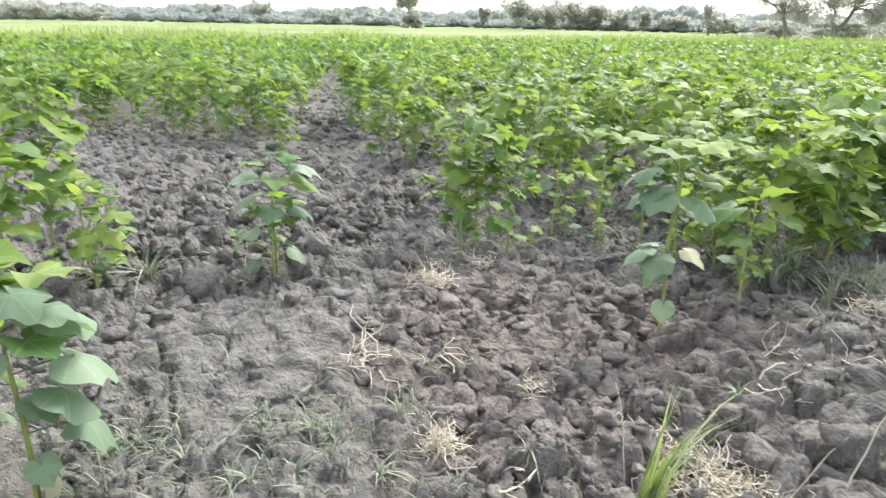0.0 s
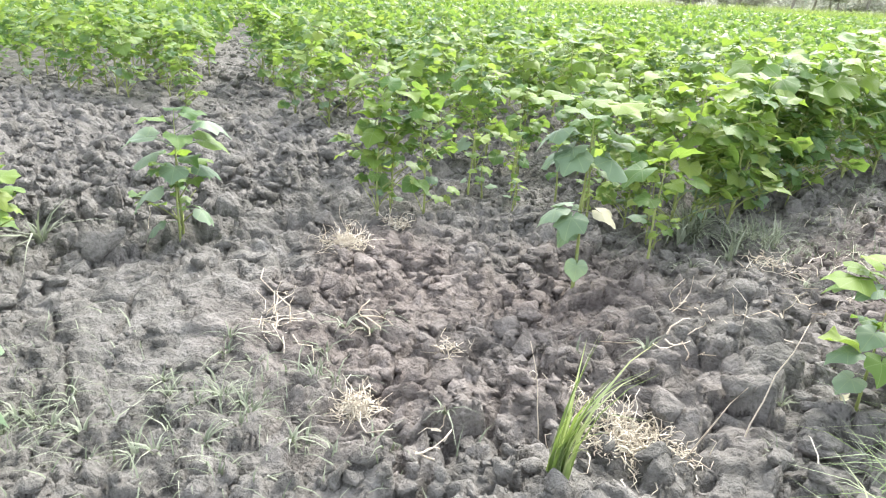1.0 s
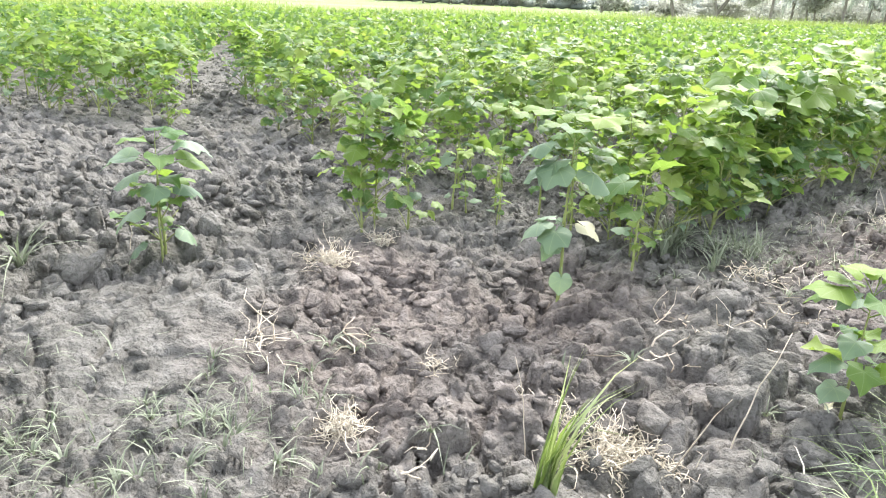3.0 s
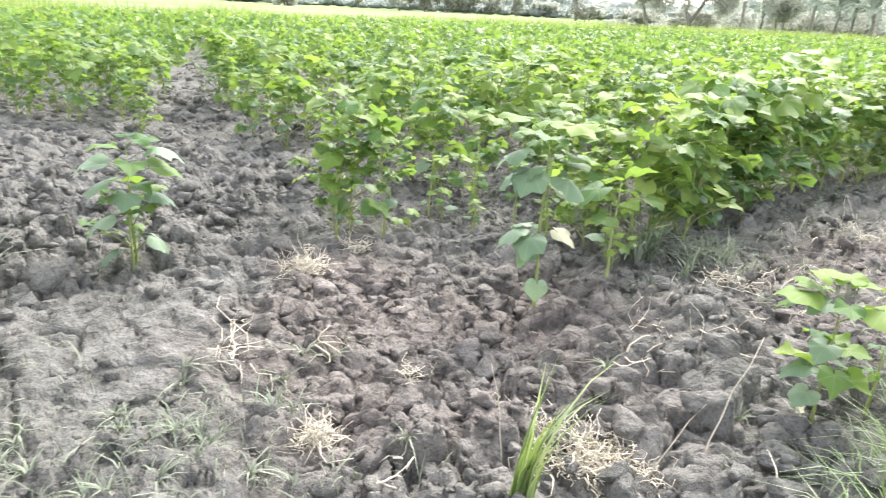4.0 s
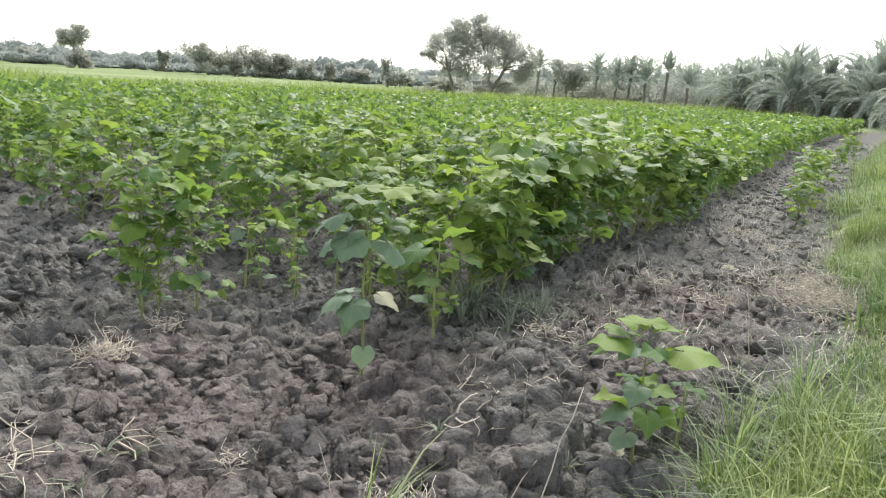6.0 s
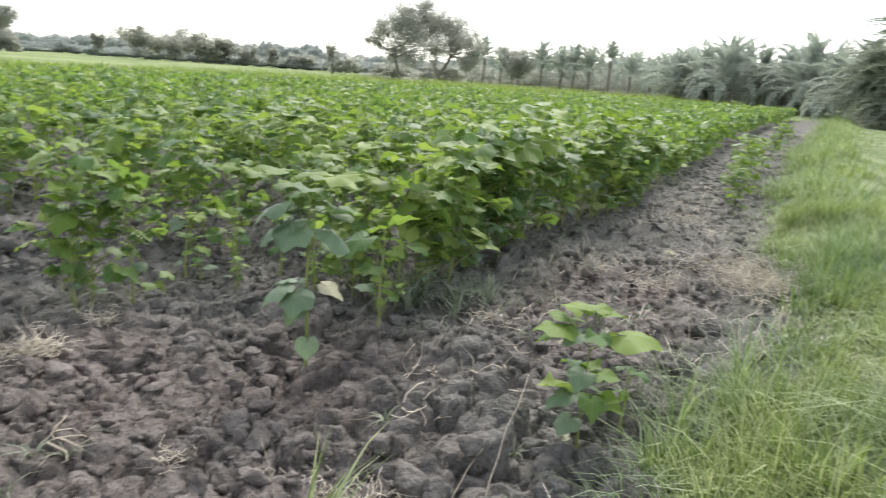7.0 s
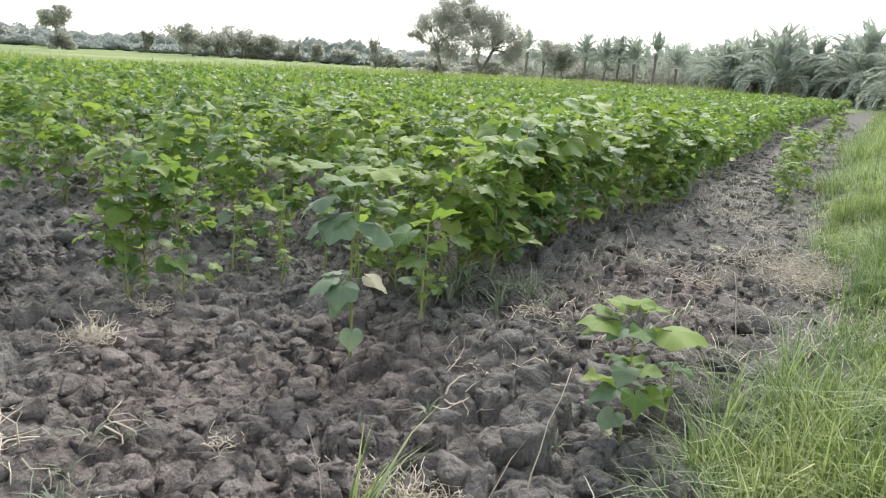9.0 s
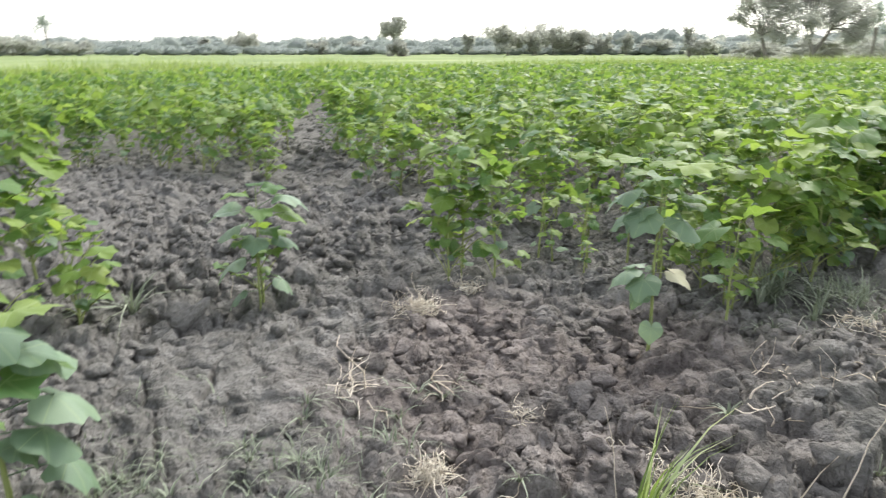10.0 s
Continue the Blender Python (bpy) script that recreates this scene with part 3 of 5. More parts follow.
plain, used = [plain_plant(i) for i in range(6)], set()
for d, x, y in SPOTS[NEAR:WHOLE]:
    k = int(rs.integers(6))
    m = Matrix.LocRotScale((x, y, gz(x, y) - 0.01), Euler((rs.normal(0, 0.06), rs.normal(0, 0.06), rs.uniform(0, 6.28))), (rs.uniform(0.85, 1.15),) * 3)
    if k not in used:
        used.add(k)
        plain[k].matrix_basis = m
    else:
        copy_thing(plain[k], m)


def crop_stuff():
    """The rest of the field in one mesh."""
    rs = np.random.default_rng(13)
    shapes = [leaf_shape(np.random.default_rng(60 + i), 0.6, rs.uniform(0.3, 1.0), rs.uniform(-0.1, 0.4), 0.08, 0.0, coarse=True) for i in range(8)]
    simple = [(v[[0, 2, 3, 5, 7, 8]], np.array([(0, 2, 1), (0, 3, 2), (0, 4, 3), (0, 5, 4)])) for v, f in shapes]
    vs, fs, n = [], [], 0
    for d, x, y in SPOTS[WHOLE:]:
        far = d > 13
        h = rs.uniform(0.40, 0.56)
        count = 18 if far else 32
        for i in range(count):
            v, f = (simple if far else shapes)[rs.integers(8)]
            u = rs.uniform(0.35, 1) if far else rs.uniform(0.15, 1)
            az, s = rs.uniform(0, 6.28), rs.uniform(0.042, 0.072) * (1.3 if far else 1.0)
            r = rs.uniform(0.02, 0.17) * (1.15 - 0.5 * u)
            R = np.array(Euler((rs.normal(-0.2, 0.6), rs.normal(0, 0.5), az - math.pi / 2)).to_matrix())
            vs.append((v * s) @ R.T + (x + r * math.cos(az), y + r * math.sin(az), h * u + 0.02))
            fs.append(f + n)
            n += len(v)
    ob = new("cotton_crop", mesh_of("cotton_crop", np.concatenate(vs), np.concatenate(fs), M_LEAF))
    tagged(ob, "dense green canopy of the far cotton field", "crop", kind="stuff")


crop_stuff()


# ---- single plants at the edge of the field ----
def placed_plant(h, seed, rows, label, thick=0.007, lean=0.03, big=1.02):
    """A plant whose leaves are set one by one: height share, compass degrees, size, tilt degrees, kind (0 fresh, 1 old, 2 dry, 3 young)."""
    rs = np.random.default_rng(seed)
    ob = tagged(new("cotton_plant"), label, "plant", "cotton plants of the field")
    (v, f), t, line = stem_mesh(h, rs, (), lean, thick)
    part("stem", mesh_of("stem", v, f, M_STEM), ob)
    for u, az, s, tilt, kind in rows:
        p = [np.interp(u, t, line[:, i]) for i in range(3)]
        pool = (LEAVES, LEAVES_OLD, LEAVES_DRY, LEAVES_YOUNG)[kind]
        part("leaf", pool[rs.integers(len(pool))], ob, leaf_matrix(p, radians(az), s * big, radians(tilt), rs.uniform(-0.2, 0.2)))
    return ob


ROWS_R = [(1.0, 34, 0.085, 8, 3), (1.0, 214, 0.085, 10, 3), (0.98, 120, 0.08, 12, 3), (0.98, 300, 0.07, 5, 0), (0.95, 70, 0.085, 5, 3), (0.95, 160, 0.08, 5, 0), (0.90, 225, 0.085, -15, 1),
          (0.86, 250, 0.08, -30, 1), (0.84, 205, 0.085, -5, 1), (0.84, 275, 0.075, -30, 1), (0.76, 212, 0.085, -10, 1), (0.88, 30, 0.09, -10, 0), (0.84, 55, 0.085, -8, 0), (0.80, 8, 0.08, -25, 1),
          (0.68, 40, 0.06, -15, 0), (0.50, 235, 0.078, -25, 1), (0.50, 285, 0.072, -30, 1), (0.42, 250, 0.055, -45, 1), (0.50, 25, 0.065, -25, 2), (0.5, 205, 0.05, -5, 1), (0.26, 310, 0.05, -60, 1)]
stand(placed_plant(0.57, 31, ROWS_R, "single cotton plant with broad leaves in bare soil"), -0.767, 1.38, 0.0)
ROWS_S = [(0.15, 330, 0.035, -60, 2), (0.2, 190, 0.03, -50, 2), (0.42, 350, 0.06, 0, 3), (0.45, 200, 0.065, 8, 3), (0.5, 230, 0.06, -12, 1), (0.60, 100, 0.05, 5, 3), (0.62, 20, 0.055, 0, 3), (0.85, 10, 0.095, 4, 3), (0.9, 200, 0.08, 2, 3), (0.88, 185, 0.07, -10, 0), (0.7, 265, 0.05, -20, 1), (0.55, 300, 0.055, -25, 0), (0.5, 40, 0.05, -15, 0), (0.66, 140, 0.05, -5, 0), (0.36, 250, 0.05, -20, 1),
          (0.9, 170, 0.065, 12, 3), (0.95, 230, 0.05, -8, 1), (0.98, 300, 0.05, -15, 0), (1.0, 90, 0.05, 15, 3), (1.0, 150, 0.055, 12, 3), (1.0, 40, 0.05, 10, 3)]
stand(placed_plant(0.35, 32, ROWS_S, "small young cotton plant with pale green leaves beside the grass", 0.005, 0.01, 1.0), 0.145, 1.323, 0.0)
stand(cotton_plant(0.20, 33, 5, 0.04, "small cotton seedling beside the grass", branch=0), 0.231, 1.511)
ROWS_L = [(0.80, 247, 0.085, -5, 1), (0.72, 235, 0.08, -20, 1), (0.95, 255, 0.06, 5, 0), (1.0, 60, 0.06, 5, 0), (0.9, 67, 0.085, -5, 1), (0.78, 70, 0.085, -12, 0), (0.6, 67, 0.075, -15, 1),
          (0.45, 247, 0.085, -25, 1), (0.2, 247, 0.065, -35, 1), (0.3, 67, 0.07, -35, 1), (0.85, 340, 0.06, -5, 0), (1.0, 150, 0.05, 5, 0), (0.65, 330, 0.06, -20, 1), (0.5, 150, 0.055, -10, 1)]
stand(placed_plant(0.44, 34, ROWS_L, "slender cotton plant standing alone in the soil", 0.005, big=1.1), -1.977, 0.552, 0.0)
stand(cotton_plant(0.33, 44, 8, 0.045, "slender cotton plant standing alone in the soil", branch=4, reach=1.4), -2.0, 0.575, 1.0)
stand(cotton_plant(0.56, 35, 20, 0.06, "tall bushy cotton plant at the field's corner", branch=8, reach=1.15), -1.818, 1.371, 0.3)
stand(cotton_plant(0.58, 36, 20, 0.06, "tall bushy cotton plant at the field's corner", branch=8, reach=1.1), -1.90, 1.53, 2.3)
stand(cotton_plant(0.50, 37, 18, 0.06, "tall bushy cotton plant at the field's corner", branch=6), -1.70, 1.55, 4.0)
stand(cotton_plant(0.36, 38, 11, 0.06, "thin cotton plant with few leaves", branch=1), -0.68, 1.70, 4.0)
ROWS_N = [(0.97, 80, 0.09, 2, 0), (0.85, 75, 0.10, -8, 1), (0.84, 98, 0.105, -15, 1), (0.92, 130, 0.09, 0, 0), (0.9, 300, 0.09, -10, 0), (0.66, 84, 0.108, -20, 1), (0.40, 86, 0.098, -30, 1), (0.58, 66, 0.095, -26, 1), (0.8, 30, 0.085, -15, 0),
          (0.62, 250, 0.09, -20, 1), (0.98, 20, 0.08, -8, 1), (0.30, 20, 0.05, -45, 1), (1.0, 180, 0.07, 8, 0), (0.75, 320, 0.085, -20, 1), (0.55, 40, 0.06, -25, 1), (0.2, 60, 0.045, -60, 2), (0.85, 200, 0.09, -5, 0)]
stand(placed_plant(0.50, 39, ROWS_N, "large cotton plant with broad drooping leaves", 0.009, big=0.98), -1.037, -0.425, 0.0)
stand(cotton_plant(0.50, 45, 22, 0.068, "large cotton plant with broad drooping leaves", branch=4), -1.15, -0.50, 0.7)
stand(cotton_plant(0.62, 40, 26, 0.088, "large cotton plant with broad drooping leaves", branch=7), -2.0, -0.32, 1.2)
stand(cotton_plant(0.60, 41, 26, 0.085, "large cotton plant with broad drooping leaves", branch=7), -2.5, -0.12, 0.5)
stand(cotton_plant(0.38, 42, 12, 0.055, "slender cotton plant standing alone in the soil", branch=5, reach=1.5), -2.12, -0.06, 0.5)
seedlings = [cotton_plant(h, 50 + i, 7, 0.042, "small cotton seedling in the front row of the field", branch=0) for i, h in enumerate((0.20, 0.27, 0.33))]
rs = np.random.default_rng(55)
for i in range(16):
    u = (i + rs.uniform(0, 0.7)) / 16
    x, y = -1.85 + 1.1 * u, 1.85 + 0.35 * u + rs.normal(0, 0.14)
    m = Matrix.LocRotScale((x, y, gz(x, y) - 0.01), Euler((0, 0, rs.uniform(0, 6.28))), (rs.uniform(0.8, 1.15),) * 3)
    if i < 3:
        seedlings[i].matrix_basis = m
    else:
        copy_thing(seedlings[i % 3], m)
for i, (x, y) in enumerate(((0.38, 5.9), (0.35, 6.5), (0.38, 7.1), (0.42, 7.9), (0.46, 8.7), (0.52, 9.6), (0.60, 10.6), (0.71, 11.8), (0.85, 13.2), (1.02, 15.0))):
    m = Matrix.LocRotScale((x, y, gz(x, y) - 0.01), Euler((0, 0, i * 1.7)), (0.9,) * 3)
    copy_thing(variants[i % 6], m)["label"] = "cotton plant in the thin row beside the grass bank"


# ---- grass ----
def blades(xy, length, width, lean, rs, z_of=None, segs=2, heading=None):
    """Corners and triangles of bent grass blades standing at the places xy."""
    n = len(xy)
    az, L = rs.uniform(0, 6.28, n) if heading is None else heading, length * rs.uniform(0.55, 1.25, n)
    out = lean * rs.uniform(0.2, 1.3, n)
    W = width * rs.uniform(0.7, 1.3, n)
    z0 = z_of(xy[:, 0], xy[:, 1]) - 0.01
    dx, dy = np.cos(az), np.sin(az)
    pts = []
    for k, s in enumerate(np.linspace(0, 1, segs + 1)):
        bend = out * s ** 1.8
        hx = L * bend * 0.9
        hz = L * (s - 0.45 * bend * s)
        c = np.stack([xy[:, 0] + dx * hx, xy[:, 1] + dy * hx, z0 + hz], 1)
        side = np.stack([-dy, dx, 0 * dx], 1) * (W * (1 - s) * 0.5)[:, None]
        pts += [c - side, c + side] if k < segs else [c]
    m = len(pts)
    v = np.stack(pts, 1).reshape(-1, 3)
    base = (np.arange(n) * m)[:, None]
    f = []
    for k in range(segs - 1):
        f += [base + [2 * k, 2 * k + 1, 2 * k + 3], base + [2 * k, 2 * k + 3, 2 * k + 2]]
    f.append(base + [2 * segs - 2, 2 * segs - 1, 2 * segs])
    return v, np.concatenate(f)


def scatter(n, x0, x1, y0, y1, rs, keep):
    p = np.stack([rs.uniform(x0, x1, n), rs.uniform(y0, y1, n)], 1)
    return p[rs.random(n) < keep(p[:, 0], p[:, 1])]


def bund_keep(x, y):
    left = bank_left(y) + 0.12 * value_noise(x * 0 + 5, y, 0.5, 3)
    lush = 0.55 + 1.7 * value_noise(x, y, 0.4, 72)
    return np.clip((x - left + 0.04) / 0.16, 0, 1) * np.clip(lush, 0.34, 1) * np.clip(1 - (x - left - np.interp(y, [2.2, 4.0], [1.3, 0.68])) / 0.25, 0.05, 1)


def tufted(centres, per, radius, length, width, lean, rs, z_of, segs):
    """Blades that fan out of tuft after tuft, each tuft with a length of its own."""
    k = np.repeat(np.arange(len(centres)), per)
    off = rs.normal(0, radius, (len(k), 2))
    mound = np.clip(0.95 + 2.0 * value_noise(centres[:, 0], centres[:, 1], 0.42, 73) + 0.9 * value_noise(centres[:, 0], centres[:, 1], 1.1, 74), 0.28, 1.8)
    mound = mound * np.clip(1.25 - 0.9 * np.clip(centres[:, 0] - bank_left(centres[:, 1]) - 0.7, 0, 1), 0.4, 1)
    tall = (length * mound * rs.uniform(0.75, 1.25, len(centres)))[k]
    lie = rs.uniform(0, 6.28, len(centres))[k]
    out = np.hypot(*off.T) / radius
    heading = np.arctan2(off[:, 1] + 0.5 * radius * np.sin(lie), off[:, 0] + 0.5 * radius * np.cos(lie)) + rs.normal(0, 0.5, len(k))
    return blades(centres[k] + off, tall, width, lean * (0.35 + 0.45 * out), rs, z_of, segs, heading)


def build_grass():
    rs = np.random.default_rng(21)
    c = scatter(3100, 0.15, 2.2, 0.6, 5.5, rs, bund_keep)
    v, f = tufted(c, 32, 0.032, 0.18, 0.0074, 1.2, rs, ground_base, 3)
    ob = new("bank_grass", mesh_of("bank_grass", v, f, M_GRASS))
    tagged(ob, "long fresh green grass in tufts on the field bank", "grass", kind="stuff")
    c = scatter(420, 0.55, 1.5, -7, 0.7, rs, lambda x, y: 0.25 + 0.7 * np.clip((x - 0.7) / 0.4, 0, 1))
    v, f = tufted(c, 30, 0.045, 0.16, 0.008, 1.0, rs, ground_base, 2)
    ob = new("bank_grass", mesh_of("bank_grass", v, f, M_GRASS))
    tagged(ob, "trodden green grass on the field bank", "grass", kind="stuff")
    c = scatter(16000, 0.3, 5.5, 5.5, 40, rs, bund_keep)
    v, f = tufted(c, 16, 0.065, 0.20, 0.013, 1.5, rs, ground_base, 2)
    ob = new("bank_grass", mesh_of("bank_grass", v, f, M_GRASS))
    tagged(ob, "long fresh green grass in tufts on the field bank", "grass", kind="stuff")
    p = scatter(110000, 1.2, 12, 1.5, 30, rs, lambda x, y: np.clip(0.5 + 1.5 * value_noise(x, y, 0.9, 75), 0.06, 1) * np.clip(3 / (0.3 * y + 1), 0, 1) * (x > bank_left(y) + 0.7))
    ob = new("meadow_grass", mesh_of("meadow_grass", *blades(p, 0.055, 0.008, 1.4, rs, ground_base, 2), M_MEADOW))
    tagged(ob, "pale short meadow grass beyond the bank", "grass", kind="stuff")
    n = 45000
    a = rs.uniform(0.02, 1.75, n)
    r = 1 + rs.uniform(0, 1, n) ** 1.5 * 0.9
    p = np.stack([-17.3 * r * np.sin(a), 36.4 * r * np.cos(a)], 1)
    ob = new("field_edge_grass", mesh_of("field_edge_grass", *blades(p, 0.34 + 0.42 * np.clip(0.5 + 1.6 * value_noise(p[:, 0], p[:, 1], 3.0, 76), 0, 1), 0.05, 0.7, rs, ground_base, 2), M_EDGE))
    tagged(ob, "tall pale yellow-green grass along the far field edge", "grass", kind="stuff")


build_grass()


# ---- trees, palms and far woods ----
def cards(centres, size, rs, flat=0.0):
    """Small pointed leaves, one pair of triangles each, turned every way."""
    n = len(centres)
    d = rs.normal(size=(n, 3))
    d[:, 2] *= 1 - flat
    d /= np.linalg.norm(d, axis=1, keepdims=True)
    e = np.cross(d, rs.normal(size=(n, 3)))
    e /= np.linalg.norm(e, axis=1, keepdims=True)
    s = (size * rs.uniform(0.6, 1.4, n))[:, None]
    v = np.stack([centres - d * s, centres + e * s * 0.45, centres + d * s, centres - e * s * 0.45], 1).reshape(-1, 3)
    b = (np.arange(n) * 4)[:, None]
    return v, np.concatenate([b + [0, 1, 2], b + [0, 2, 3]])


def polar(az, dist):
    return 0.5 - dist * math.sin(radians(az)), -0.4 + dist * math.cos(radians(az))


def tree(x, y, height, width, label, seed, leaves=5000, leaf=0.16, trunk_h=0.3, mat=None, stems=2):
    rs = np.random.default_rng(seed)
    ob = tagged(new("tree"), label, "tree")
    ob.matrix_basis = Matrix.Translation((x, y, -0.1))
    limbs, tips = [], []
    for s in range(stems):
        az0 = rs.uniform(0, 6.28)
        base = np.array([math.cos(az0), math.sin(az0), 0]) * 0.12 * width * (s > 0)
        top = base + np.array([rs.normal(0, 0.05) * width, rs.normal(0, 0.05) * width, height * trunk_h])
        t = np.linspace(0, 1, 5)[:, None]
        r0 = 0.028 * height
        limbs.append(tube(base + (top - base) * t + rs.normal(0, 0.015 * height, (5, 3)) * t * (1 - t) * 3, r0 * (1 - 0.4 * t[:, 0]), 7))
        for k in range(6):
            az, ln = rs.uniform(0, 6.28), rs.uniform(0.6, 1.0)
            tip = top + np.array([math.cos(az) * width * 0.42 * ln, math.sin(az) * width * 0.42 * ln, height * rs.uniform(0.10, min(0.62, 0.94 - trunk_h))])
            line = top + (tip - top) * t + np.array([0, 0, 0.08 * height]) * np.sin(t * 3.1) + rs.normal(0, 0.02 * height, (5, 3)) * t
            limbs.append(tube(line, r0 * 0.45 * (1 - 0.8 * t[:, 0]), 5))
            tips += [line[2], line[3], line[4]]
            for j in range(3):
                q = line[2 + j % 3] + rs.normal(0, 0.11, 3) * [width, width, height]
                limbs.append(tube([line[2 + j % 3], (line[2 + j % 3] + q) / 2 + rs.normal(0, 0.03 * height, 3), q], [r0 * 0.14, r0 * 0.1, r0 * 0.04], 4))
                tips.append(q)
    part("trunk", mesh_of("trunk", *join(limbs), M_BARK), ob)
    tips = np.array(tips)
    pick = rs.integers(len(tips), size=leaves)
    c = tips[pick] + rs.normal(0, 0.10, (leaves, 3)) * [width, width, height * 0.9] * rs.uniform(0.3, 1.0, (len(tips), 1))[pick]
    c[:, 2] = np.clip(np.where(c[:, 2] > height, height - 0.5 * (c[:, 2] - height) - 0.06 * height * rs.random(leaves), c[:, 2]), height * 0.15, height)
    part("crown", mesh_of("crown", *cards(c, leaf, rs), mat or M_TREE_HAZE, smooth=False), ob)
    return ob


def frond_mesh(length, seed, rise=0.9, droop=1.3, pairs=30, width=0.035, mat=M_PALM_HAZE):
    """A palm frond: a bowed rib with two rows of narrow leaflets."""
    rs = np.random.default_rng(seed)
    t = np.linspace(0, 1, 9)
    ang = rise - droop * t ** 1.5
    step = length / 8
    line = np.cumsum(np.stack([0 * t, np.cos(ang) * step, np.sin(ang) * step], 1), 0)
    pieces = [tube(line, 0.022 * (1 - 0.85 * t), 3)]
    for k in range(pairs):
        u = 0.14 + 0.86 * k / (pairs - 1)
        p = np.array([np.interp(u, t, line[:, i]) for i in range(3)])
        a = np.interp(u, t, ang)
        along, up = np.array([0, math.cos(a), math.sin(a)]), np.array([0, -math.sin(a), math.cos(a)])
        ln = length * 0.19 * math.sin(math.pi * min(0.93, 0.22 + 0.74 * u)) * rs.uniform(0.85, 1.15)
        for side in (-1, 1):
            q = p + ln * (0.62 * side * np.array([1, 0, 0]) + 0.75 * along + rs.uniform(0.15, 0.45) * up - np.array([0, 0, 0.1]))
            w = along * width
            mid = (p + q) / 2 + up * 0.02
            pieces.append(([p, mid - w, q, mid + w], [(0, 1, 3), (1, 2, 3)]))
    return mesh_of("frond", *join(pieces), mat)


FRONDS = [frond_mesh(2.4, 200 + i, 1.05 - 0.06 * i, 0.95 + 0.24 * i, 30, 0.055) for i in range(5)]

FRONDS_LESS_HAZE = [frond_mesh(2.4, 210 + i, 1.1 - 0.05 * i, 0.85 + 0.24 * i, 32, 0.05, M_PALM_LESS_HAZE) for i in range(5)]


def palm(x, y, trunk, crown, label, seed, count=34, lift=0.1, fronds=None):
    """A date palm: trunk and fronds; crown is the size of the fronds, trunk its height."""
    rs = np.random.default_rng(seed)
    ob = tagged(new("date_palm"), label, "palm", "date palms")
    ob.matrix_basis = Matrix.Translation((x, y, -0.05)) @ Euler((rs.normal(0, 0.04), rs.normal(0, 0.04), rs.uniform(0, 6.28))).to_matrix().to_4x4()
    k = max(4, int(trunk / 0.12))
    t = np.linspace(0, 1, k)
    line = np.stack([0.05 * trunk * np.sin(2 * t), 0 * t, trunk * t], 1)
    part("trunk", mesh_of("trunk", *tube(line, 0.10 + 0.025 * (np.arange(k) % 2) + 0.05 * (t > 0.8), 9), M_BARK), ob)
    for i in range(count):
        up = (i + 0.5) / count
        az = i * 2.4 + rs.uniform(-0.3, 0.3)
        pitch = 0.62 * (up - 0.55) * 2 + lift + rs.normal(0, 0.1)
        s = crown / 2.4 * rs.uniform(0.8, 1.1)
        m = Matrix.Translation((line[-1][0], 0, trunk + 0.1 * up)) @ Euler((pitch, 0, az)).to_matrix().to_4x4() @ Matrix.Diagonal((s, s, s, 1))
        part("frond", (fronds or FRONDS)[min(4, int((1 - up) * 5))], ob, m)
    return ob


def acacia(az, dist, stems, clumps, label, seed, per=2300, leaf=0.075):
    """A broad old tree: leaning stems and clumps of fine leaves, given as metres to the side, height and radius."""
    rs = np.random.default_rng(seed)
    side = np.array([math.cos(radians(az)), math.sin(radians(az)), 0])
    back = np.array([-math.sin(radians(az)), math.cos(radians(az)), 0])
    x, y = polar(az, dist)
    ob = tagged(new("tree"), label, "tree")
    ob.matrix_basis = Matrix.Translation((x, y, -0.1))
    t = np.linspace(0, 1, 6)[:, None]
    limbs, forks = [], []
    for foot, lean, high in stems:
        top = side * (foot + lean) + np.array([0, 0, high])
        limbs.append(tube(side * foot + (top - side * foot) * t + rs.normal(0, 0.12, (6, 3)) * t * (1 - t) * 3, 0.19 * (1 - 0.35 * t[:, 0]), 8))
        forks.append(top)
    leaves = []
    for u, z, r in clumps:
        hub = side * u + back * rs.uniform(-1.6, 1.6) + np.array([0, 0, z])
        fork = min(forks, key=lambda q: abs(q @ side - u))
        line = fork + (hub - fork) * 1.05 * t + rs.normal(0, 0.14, (6, 3)) * t + np.array([0, 0, 0.3]) * np.sin(3.1 * t)
        limbs.append(tube(line, 0.085 * (1 - 0.8 * t[:, 0]), 5))
        n = int(per * r * r)
        tips = []
        for _ in range(int(26 * r)):
            d = rs.normal(size=3)
            d /= np.linalg.norm(d)
            tip = line[5] + d * r * rs.uniform(0.5, 1.1) * np.array([1.0, 1.0, 0.8])
            limbs.append(tube([line[3 + len(tips) % 3], (line[5] + tip) / 2 + rs.normal(0, 0.1, 3), tip], [0.028, 0.018, 0.006], 3))
            tips.append(tip)
        tips = np.array(tips)
        pick = rs.integers(len(tips), size=n)
        leaves.append(tips[pick] + rs.normal(0, 0.3 * r, (n, 3)) * rs.uniform(0.5, 1.2, (len(tips), 1))[pick] - np.array([0, 0, 0.08]))
    part("trunk", mesh_of("trunk", *join(limbs), M_BARK), ob)
    part("crown", mesh_of("crown", *cards(np.concatenate(leaves), leaf, rs), M_TREE_HAZE, smooth=False), ob)


